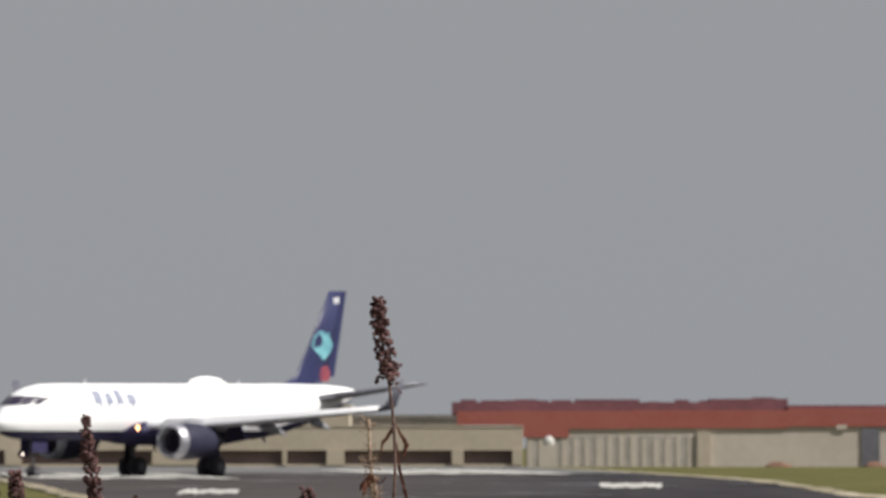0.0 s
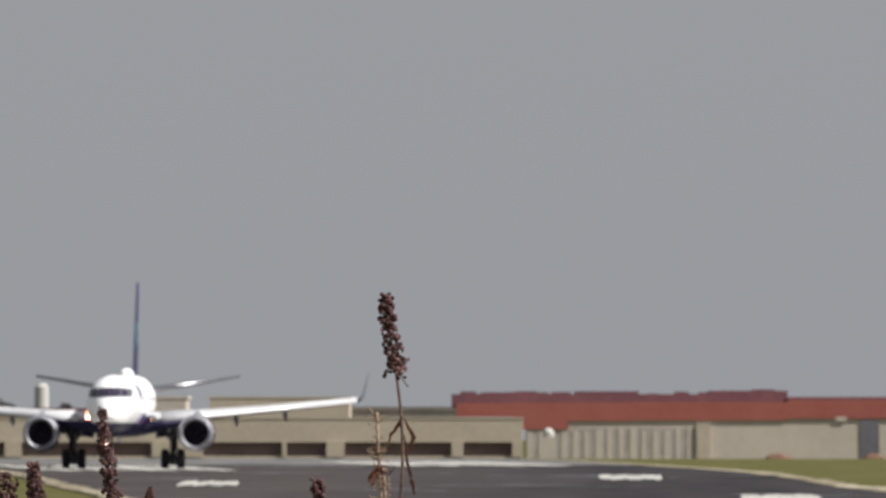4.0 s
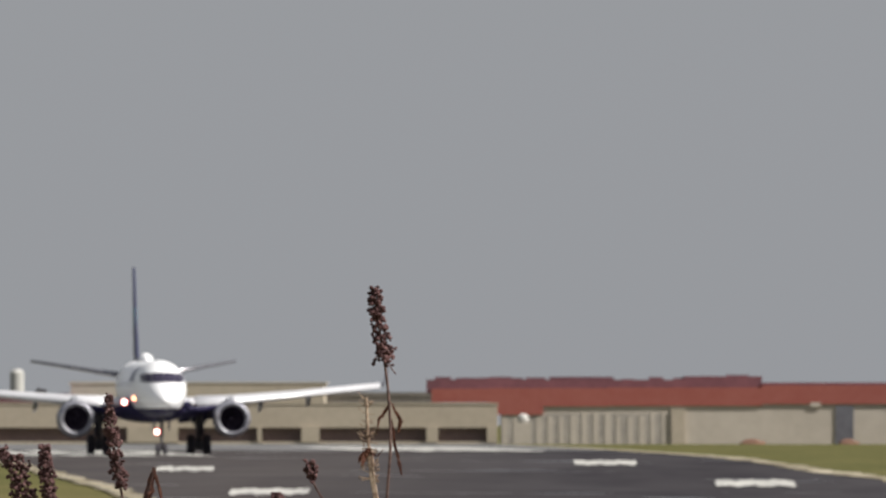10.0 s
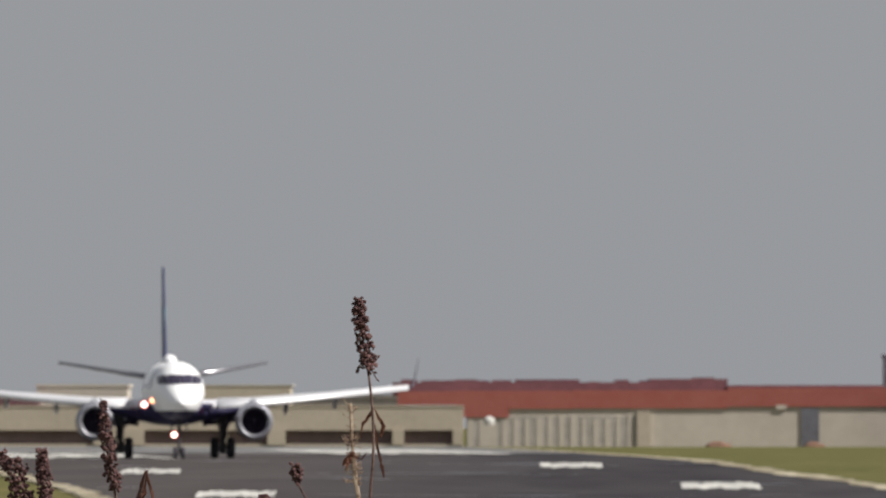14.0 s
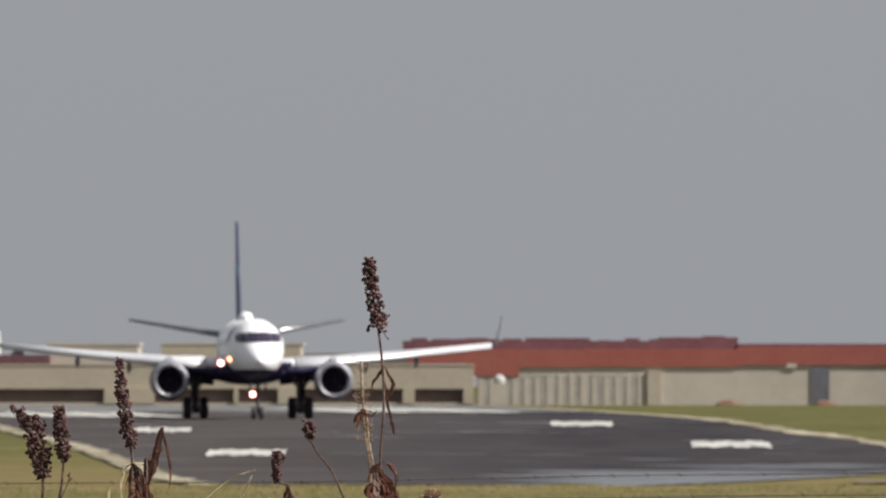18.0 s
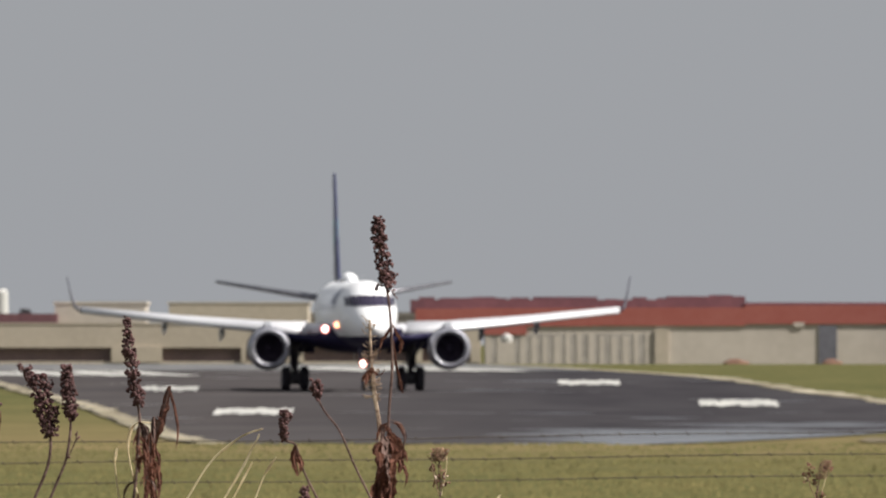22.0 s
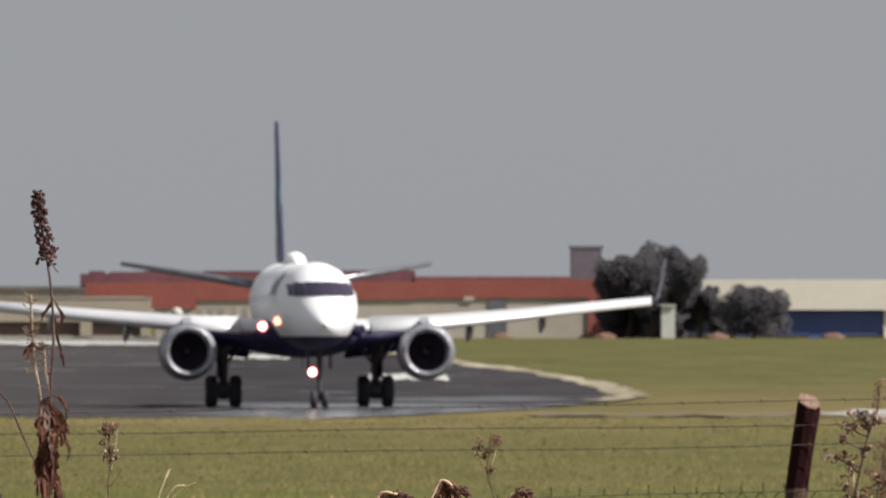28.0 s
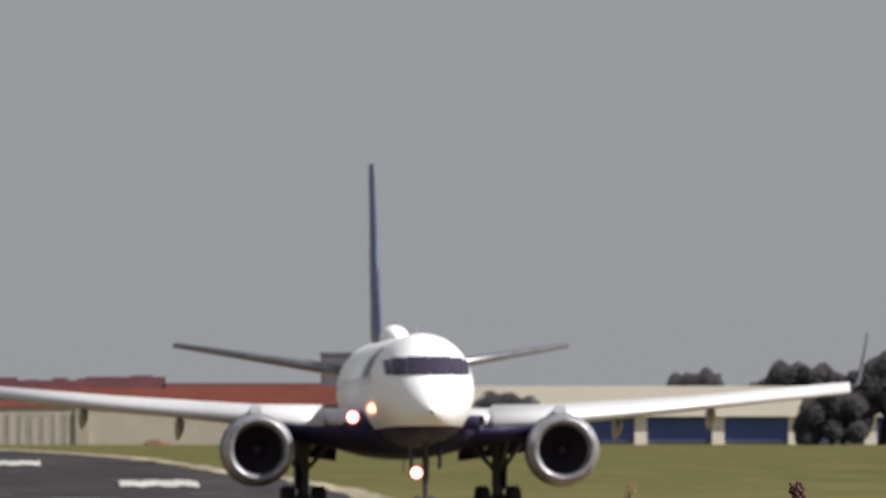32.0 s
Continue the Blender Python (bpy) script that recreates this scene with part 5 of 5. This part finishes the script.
# reddish feathery weeds nearer the fence
def feather(u, v_top, u_low, v_low, dist, wide, seed, label, count=20):
    rng = random.Random(seed)
    tw = []
    for i in range(int(count * 2.2)):
        f = rng.uniform(0.06, 0.95)
        v, uu = v_top + (v_low - v_top) * f, u + (u_low - u) * f
        s = rng.choice((-1, 1))
        w = wide * min(1, 0.3 + f) * rng.uniform(0.3, 1)
        rise = rng.uniform(0.3, 2.2) * w
        tw.append((((uu, v), (uu + s * w * 0.5, v - rise * 0.55), (uu + s * w * 0.85, v - rise * 0.85), (uu + s * w, v - rise)), rng.randint(26, 48)))
    return weed(label, ((u, v_top), (u + (u_low - u) * 0.5 + 3, (v_top + v_low) / 2), (u_low, v_low)), ((u, v_top), (u + 2, v_top + 35)), 0.0045 * dist / 90, seed=seed, dist=dist, grains=120, size=0.0024 * dist / 90, spread=(0.012, 0.024), twigs=tw, seedmat=STRAWRED, mat=FEATHERSTEM,
                leaves=shreds(u + (u_low - u) * 0.3, v_top + 40, v_top + 40 + (v_low - v_top) * 0.6, 5 if count > 30 else 2, wide * 0.8, 0.008, seed + 7))


RUSTSEED = material("russet_seed", (0.22, 0.11, 0.1), 0.85, grain=1.0, scale=40, dark=(0.07, 0.032, 0.03), spec=0.1, island=0.4)
STRAWRED = material("reddish_dry_florets", (0.45, 0.3, 0.21), 0.85, grain=1.0, scale=30, dark=(0.19, 0.1, 0.075), spec=0.1, island=0.4)
for k, (u, a, ul, bl, d, w, c) in enumerate(((1266, 222, 1210, 500, 121, 48, 44), (1428, 330, 1416, 500, 121, 30, 12), 
                                             (1340, 345, 1325, 520, 118, 60, 26), (1569, 204, 1566, 500, 116, 40, 22), (1120, 400, 1130, 540, 110, 40, 12), (1370, 330, 1376, 520, 112, 46, 18), (1270, 300, 1262, 520, 116, 40, 16))):
    feather(u, a, ul, bl, d, w, 50 + k, "reddish feathery dry weed by the fence", c)

PAPERLEAF = material("papery_pink_leaf", (0.72, 0.6, 0.53), 0.85, grain=1.0, scale=26, dark=(0.4, 0.26, 0.22), spec=0.1, island=0.3)
BROWNLEAF = material("curled_brown_leaf", (0.46, 0.27, 0.21), 0.85, grain=1.0, scale=30, dark=(0.16, 0.085, 0.07), spec=0.1, island=0.35)


def curled_weed(label, stem, plume, bunches, side_stems, dist, seed, radius):
    """A stiff dark stem with a russet plume, bunches of curled papery leaves and thin side stems. Points as (u, v)."""
    rng = random.Random(seed)
    foot = near_p(*stem[-1], dist)
    gz0 = ground_z_fast(dist)
    w = thing("weed", pose(foot.x, dist, gz0), label, "weed", "dry weeds")
    back = Vector((-foot.x, -dist, -gz0))
    k = dist / FAR
    grow = 1.0 if dist > 110 else 0.66

    def loc(u, v, off=0.0):
        return near_p(u, v, dist) + back + Vector((0, off, 0))
    q = [loc(*p) for p in stem]
    q += down(q[-1])
    c = curve_points(q, 5)
    part("stem", tube(c, [radius * (0.45 + 0.6 * i / len(c)) * (1 + 0.15 * math.sin(2.1 * i)) for i in range(len(c))], 7), STEM, w, "stiff dark brown stem", True)
    for i, row in enumerate(side_stems):
        q = [loc(*p, off=0.02 * (i % 3 - 1)) for p in row]
        part("side_stem", tube(curve_points(q, 5), radius * 0.4, 5), (FEATHERSTEM, STALK, STEM)[i % 3], w, "thin dry side stem" if i == 0 else "")
    v, f = seeds([loc(*p) for p in plume], 9 * k, 13 * k, 260, 1.2 * k, seed)
    tagged(shape(v, f, "plume", STRAWRED, w), kind="stuff")
    for j, (u0, v0, wide, tall, count, pale) in enumerate(bunches):
        # a short twig carries each bunch from the nearest height of the stem
        us, vs = [p[0] for p in stem], [p[1] for p in stem]
        su = float(np.interp(v0 + 18, vs, us))
        part("twig", tube(curve_points((loc(su, v0 + 18), loc((su + u0) / 2, v0 + 12), loc(u0, v0)), 4), radius * 0.4, 5), STEM, w)
        for i in range(int(count * 1.5)):
            cu, cv = u0 + rng.gauss(0, 0.42) * wide, v0 + rng.gauss(0, 0.42) * tall
            r, a, way = rng.uniform(3.5, 8.5) * grow, rng.uniform(0, 6.28), rng.choice((-1, 1))
            pts = [loc(cu + r * (1 - 0.12 * n) * math.cos(a + way * 0.8 * n), cv + r * (1 - 0.12 * n) * math.sin(a + way * 0.8 * n), rng.uniform(-0.012, 0.012)) for n in range(5)]
            mat = PAPERLEAF if rng.random() < pale + 0.12 else (BROWNLEAF, REDLEAF, BROWNLEAF, DRYLEAF)[i % 4]
            part("leaf", leaf(pts, rng.uniform(1.8, 4.4) * grow * k, seed + 40 * j + i), mat, w, "curled papery leaf" if i == 0 else "")
    return w


curled_weed("stiff dark weed with curled papery leaves and russet plume", ((1243, 135), (1240, 180), (1224, 222), (1212, 275), (1199, 340), (1194, 420), (1190, 500)), ((1246, 122), (1244, 148), (1239, 176)),
            ((1208, 190, 22, 14, 18, 0.3), (1192, 208, 16, 16, 13, 0.1), (1236, 192, 18, 14, 14, 0.5), (1222, 202, 22, 16, 12, 0.4), (1166, 262, 22, 9, 12, 0.15), (1194, 274, 15, 16, 15, 0.25), (1214, 252, 12, 14, 7, 0.2), (1178, 230, 10, 8, 5, 0.0),
             (1246, 306, 14, 22, 9, 0.1), (1190, 320, 14, 22, 8, 0.2), (1212, 330, 16, 24, 8, 0.1)),
            (((1192, 278), (1188, 340), (1180, 420), (1172, 500)), ((1198, 290), (1197, 380), (1196, 500)), ((1270, 226), (1262, 280), (1238, 360), (1214, 480)), ((1180, 330), (1176, 420), (1168, 510)), ((1230, 330), (1222, 400), (1206, 500)), ((1252, 250), (1246, 300), (1220, 420), (1200, 500))),
            119, 700, 0.0105)
curled_weed("thin dry weed with a few pale curled leaves", ((1442, 190), (1432, 222), (1420, 262), (1418, 318), (1414, 400), (1408, 500)), ((1443, 186), (1440, 200), (1436, 214)),
            ((1430, 212, 12, 9, 9, 0.6), (1440, 200, 8, 9, 6, 0.3), (1418, 250, 7, 12, 6, 0.3), (1424, 282, 8, 14, 5, 0.2), (1420, 330, 10, 18, 6, 0.2)),
            (((1452, 214), (1448, 240), (1440, 262), (1428, 330)), ((1422, 300), (1414, 330), (1404, 350)), ((1436, 330), (1424, 400), (1412, 500))), 119, 800, 0.0055)
curled_weed("slender reddish weed with dry curled leaves", ((-119, 203), (-121, 240), (-118, 280), (-122, 315), (-118, 360), (-116, 420)), ((-120, 200), (-120, 210), (-121, 222)),
            ((-132, 214, 8, 10, 8, 0.15), (-108, 208, 8, 8, 8, 0.2), (-116, 214, 8, 8, 6, 0.4), (-132, 234, 5, 12, 6, 0.1), (-112, 246, 8, 14, 9, 0.15), (-124, 258, 8, 12, 6, 0.2), (-112, 266, 6, 8, 5, 0.1)),
            (((-134, 216), (-130, 244), (-120, 284)), ((-106, 212), (-108, 244), (-116, 284)), ((-98, 284), (-106, 298), (-120, 316))), 90, 950, 0.0038)
curled_weed("small reddish weed with curled brown leaves", ((556, 228), (552, 262), (549, 290), (560, 330), (568, 380), (572, 440)), ((566, 222), (562, 238), (556, 254)),
            ((564, 232, 12, 10, 10, 0.1), (536, 238, 10, 12, 7, 0.1), (546, 256, 9, 11, 9, 0.1), (556, 284, 8, 10, 8, 0.1), (530, 252, 6, 8, 4, 0.0)),
            (((532, 250), (538, 272), (549, 292)), ((566, 236), (562, 262), (552, 288))), 100, 900, 0.0042)


# broad withered stalks, pale on one side, with drooping brown tops
def bent_stalk(pts, droop, dist, seed, label, slim=False):
    foot = near_p(*pts[-1], dist)
    gz0 = ground_z_fast(dist)
    s = thing("withered_stalk", pose(foot.x, dist, gz0), label, "stalk", "withered stalks")
    back = Vector((-foot.x, -dist, -gz0))
    q = [near_p(*p, dist) + back for p in pts]
    q += down(q[-1])
    c = curve_points(q, 6)
    k = dist / 75
    part("stem", tube(c, [(0.004 if slim else 0.0086) * k * (0.55 + 0.6 * i / len(c)) * (1 + 0.2 * math.sin(2.3 * i + seed)) for i in range(len(c))], 9), STEM if slim else PALESTEM, s, "" if slim else "pale dry stem with reddish streaks", True)
    rng = random.Random(seed)
    strip = [p + Vector((0, 0.01 * k, 0)) + Vector((0.013 * k, 0.008 * k, 0)) for p in c[1:max(8, int(len(pts) * 4.6))]]
    part("bark_strip", leaf(strip, (0.004 if slim else 0.009) * k, seed + 3), REDLEAF, s, "peeling reddish bark")
    for i in range(16 if slim else 46):
        f = rng.random() ** 1.1 * (len(pts) - 1.05)
        k0 = int(f)
        a = q[k0].lerp(q[k0 + 1], f - k0)
        tip = max(0.0, 1 - f)
        reach = (rng.uniform(-0.25, 0.8) * droop * (0.025 + 0.035 * tip) if tip else rng.choice((-1, 1, 1)) * rng.uniform(0.2, 1.0) * 0.028) * k
        a = a + Vector((0, 0.02 * k, 0))
        e = a + Vector((reach, rng.uniform(0.01, 0.05), -rng.uniform(0.03, 0.1 + 0.03 * tip) * k))
        bend = a.lerp(e, 0.4) + Vector((reach * 0.6, 0.012, 0.012))
        part("leaf", leaf((a, bend, a.lerp(e, 0.75) + Vector((rng.uniform(-0.012, 0.012), 0, 0)), e), rng.uniform(0.005, 0.0135) * k, seed + i), (REDLEAF, BROWNLEAF, PAPERLEAF, REDLEAF, DRYLEAF)[i % 5] if i % 7 else RUSSET, s, "drooping withered leaf" if i == 0 else "")
    v, f = seeds((q[0] + Vector((0, -0.01, 0.008)), q[0] + Vector((droop * 0.035, -0.01, -0.022))), 0.023 * k, 0.016 * k, 90, 0.0042 * k, seed)
    shape(v, f, "seed_head", RUSTSEED, s)
    return s


for i, (pts, dr) in enumerate(((((393, 330), (365, 325), (350, 346), (335, 386), (301, 435), (286, 484), (277, 509)), 1), (((492, 318), (468, 304), (446, 345), (422, 392), (411, 441), (402, 490)), 1.2),
                               (((610, 322), (592, 330), (578, 357), (543, 388), (494, 422), (457, 461), (414, 504)), 0.7),
                               (((155, 471), (125, 441), (75, 414), (35, 491)), 0.5), (((-760, 312), (-770, 340), (-790, 420)), 0.6))):
    bent_stalk(pts, dr, 80, 80 + 20 * i, "thin dark arching stalk with a hanging head" if i == 3 else "withered bent stalk with drooping brown leaves", i == 3)
for i, pts in enumerate((((388, 352), (392, 400), (396, 470)), ((432, 400), (446, 372), (428, 420), (414, 470)), ((590, 352), (612, 400), (640, 450), (652, 520)), ((560, 360), (540, 400), (520, 500)))):
    straw_stalk("thin pale stem among the withered stalks", pts, 79, 0.009, 160 + i)


def tangle(name, mat, count, seed, u0, u1, v0, v1, dist, label):
    """Dry grass in a tangled clump: thin arching blades."""
    rng = random.Random(seed)
    verts, faces = [], []
    k = dist / FAR
    for _ in range(count):
        d = dist * rng.uniform(0.93, 1.07)
        x = rng.uniform(u0, u1) * k
        z0 = ground_z_fast(d)
        top = 1.7 - (rng.uniform(v0, v1) + 8) * k
        h = top - z0
        dx = rng.gauss(0, 0.28)
        w = 0.005 * rng.uniform(0.5, 1.4)
        n = len(verts)
        for f, bend in ((0, 0), (0.5, 0.1), (0.8, 0.45), (0.97, 1.0)):
            verts += [(x + dx * bend - w * (1 - f * 0.7), d + 0.1 * bend, z0 - 0.02 + h * f), (x + dx * bend + w * (1 - f * 0.7), d + 0.1 * bend, z0 - 0.02 + h * f)]
        faces += [(n + 2 * i, n + 2 * i + 1, n + 2 * i + 3, n + 2 * i + 2) for i in range(3)]
    return tagged(shape(verts, faces, name, mat), label, "grass", kind="stuff")


for i, pts in enumerate((((903, 351), (898, 380), (893, 411), (880, 470), (870, 540)), ((700, 382), (680, 388), (665, 410), (655, 470), (650, 540)), ((745, 395), (738, 430), (730, 540)), ((34, 307), (10, 318), (-13, 342), (-37, 384), (-52, 430), (-70, 540)),
                         ((-7, 372), (-49, 408), (-85, 443), (-115, 540)), ((10, 395), (5, 440), (-5, 540)), ((-140, 350), (-150, 420), (-160, 540)))):
    straw_stalk("pale dry grass stalk with a feathery tip", pts, 90, 0.008, 60 + i)
def matted(mat, count, seed, ridge, v_low, dist, label, long=(20, 75), wide=(1.2, 4.2)):
    """A thick mat of dry leaves: short curled ribbons below a ridge line, on stems that reach the ground."""
    rng = random.Random(seed)
    verts, faces = [], []
    k = dist / FAR
    us, tops = [r[0] for r in ridge], [r[1] for r in ridge]
    for n_made in range(count):
        d = dist * rng.uniform(0.96, 1.04)
        u = rng.uniform(us[0], us[-1])
        top = float(np.interp(u, us, tops)) + 26 * noise.noise((u * 0.02, seed, 0))
        v = top + (v_low - top) * rng.random() ** 1.25
        ln, w = rng.uniform(*long), rng.uniform(*wide) * k
        base = near_p(u, v + 8, d)
        rooted = n_made % 14 == 0
        if rooted:
            ln *= 1.25
        ang = rng.gauss(0, 0.6) if rooted else rng.gauss(0, 1.25)
        curl = rng.gauss(0, 1.5)
        p = Vector((base.x, d, ground_z_fast(d) - 0.02)) if rooted else base
        pts = [p]
        if rooted:
            pts.append(base)
        for step in range(4):
            pts.append(pts[-1] + Vector((math.sin(ang), rng.uniform(-0.3, 0.3), math.cos(ang))) * ln * k / 4)
            ang += curl / 4
        side = Vector((math.cos(ang * 0.3 + rng.uniform(-0.4, 0.4)), rng.uniform(-0.7, 0.7), rng.uniform(-0.3, 0.3))) * w
        n, m = len(verts), len(pts)
        for i, a in enumerate(pts):
            f = 0.35 if i == 0 else 1.0 - 0.8 * (i / (m - 1)) ** 3
            verts += [a - side * f, a + side * f]
        faces += [(n + 2 * i, n + 2 * i + 1, n + 2 * i + 3, n + 2 * i + 2) for i in range(m - 1)]
    return tagged(shape(verts, faces, "dry_mat", mat), label, "dry grass", kind="stuff")


LEFT_RIDGE = ((-240, 360), (-142, 388), (-90, 412), (-40, 445), (20, 484), (90, 515))
RIGHT_RIDGE = ((860, 535), (960, 514), (1040, 496), (1100, 462), (1140, 428), (1200, 486), (1280, 474), (1360, 468), (1430, 456), (1500, 464), (1640, 444))
MID_RIDGE = ((440, 505), (500, 466), (560, 446), (620, 458), (690, 486))
for j, (ridge, far_d, n_all, words) in enumerate(((LEFT_RIDGE, 85, 1700, "matted dry leaves and grass"), (RIGHT_RIDGE, 96, 2000, "matted dry grass at the foot of the fence"), (MID_RIDGE, 79, 420, "matted dry leaves below the withered stalks"))):
    for i, (mat, share, tone) in enumerate(((RUSSET, 0.5, "russet"), (STRAW, 0.28, "straw-coloured"), (GOLDLEAF, 0.24 if j == 0 else 0.11, "golden"), (REDLEAF, 0.05, "reddish"))):
        matted(mat, int(n_all * share), 300 + 10 * j + i, ridge, 560, far_d, tone + " " + words, wide=(0.6, 1.9) if i != 2 else (0.8, 2.3))
tangle("dry_grass", STRAW, 90, 91, -190, 30, 360, 520, 85, "tangled dry straw grass")
tangle("dry_grass", GOLDLEAF, 80, 95, -230, 60, 350, 500, 84, "tangled golden dry grass in the sun")
tangle("dry_grass", STRAW, 90, 92, 820, 1500, 420, 560, 95, "tangled dry straw grass by the fence")
tangle("dry_grass", STRAW, 100, 93, 250, 640, 420, 540, 78, "tangled dry straw grass")
tangle("dry_grass", BLADE, 500, 94, -300, 1600, 400, 560, 100, "green grass tufts by the fence")


# ---- what moves ----
# The airliner lines up, then rolls towards the eye: seconds, x, y, z and heading.
ROLL = (
    (0, -22.95, 1555.7, -1.06, 143.47),
    (0.5, -23.30, 1555.2, -1.06, 148.53),
    (1, -24.12, 1554.7, -1.06, 153.60),
    (1.5, -24.66, 1554.1, -1.06, 158.68),
    (2, -24.96, 1553.5, -1.06, 163.23),
    (2.5, -25.27, 1552.8, -1.06, 167.29),
    (3, -25.40, 1552.0, -1.06, 171.34),
    (3.5, -25.72, 1551.2, -1.06, 174.89),
    (5.5, -25.88, 1547.2, -1.06, 183.05),
    (6, -25.76, 1546.2, -1.06, 183.25),
    (7, -25.26, 1544.3, -1.06, 183.63),
    (8, -24.81, 1542.6, -1.06, 184.01),
    (9, -23.54, 1539.9, -1.06, 184.02),
    (10, -22.57, 1535.6, -1.06, 184.03),
    (11, -21.47, 1530.4, -1.06, 183.64),
    (12, -20.44, 1523.8, -1.06, 183.26),
    (13, -19.66, 1515.1, -1.06, 182.89),
    (14, -18.79, 1505.9, -1.05, 182.51),
    (16.5, -15.84, 1487.0, -1.05, 182.74),
    (17, -15.56, 1480.3, -1.05, 182.79),
    (18, -14.45, 1461.3, -1.07, 182.85),
    (19, -13.06, 1433.7, -1.11, 182.91),
    (20, -11.61, 1400.3, -1.21, 182.97),
    (21, -9.83, 1363.9, -1.35, 183.20),
    (22, -8.05, 1328.5, -1.49, 183.75),
    (23, -5.84, 1287.8, -1.65, 183.25),
    (24, -3.85, 1239.6, -1.86, 183.07),
    (25, -1.41, 1183.3, -2.05, 182.86),
    (27.5, 3.42, 1036.1, -2.38, 182.95),
    (28, 4.86, 1007.2, -2.42, 182.95),
    (29, 7.20, 949.4, -2.43, 182.42),
    (30, 9.50, 891.9, -2.35, 182.15),
    (31, 11.96, 837.6, -2.16, 182.0),
    (32, 14.65, 787.6, -1.93, 182.11),
)
# How far the hull rises on its legs, and how far the nose lifts, in degrees.
LIFT = ((0, 0.0, 0.0), (29, 0.0, 0.0), (30, 0.1, 0.05), (31, 0.18, 0.15), (32, 0.12, 0.6))
SWAY = ((0, 0.0), (3, -0.05), (6, 0.05), (10, 0.0), (16.5, 0.1), (19, -0.05), (21, -0.05), (23, 0.2), (25, 0.22), (27.5, -0.3), (28, -0.45), (29, -0.5), (32, -0.3))


def motions():
    times = [r[0] for r in LIFT]
    rise = {r[0]: (float(np.interp(r[0], times, [k[1] for k in LIFT])), float(np.interp(r[0], times, [k[2] for k in LIFT]))) for r in ROLL}
    walk(airliner, [(t, pose(x, y, z + 0.06 + rise[t][0], rise[t][1], 0, a)) for t, x, y, z, a in ROLL])
    # the legs stretch as the wings take the weight, so the wheels stay on the runway
    for leg in main_gears:
        walk(leg, [(t, pose(0, 0, -lift)) for t, lift, _ in LIFT])
    # the two tallest weeds sway a little in the wind
    for w in (tall_weed, pale_weed):
        x, y, z = w.location
        walk(w, [(t, pose(x, y, z, 0, a, 0)) for t, a in SWAY])


motions()
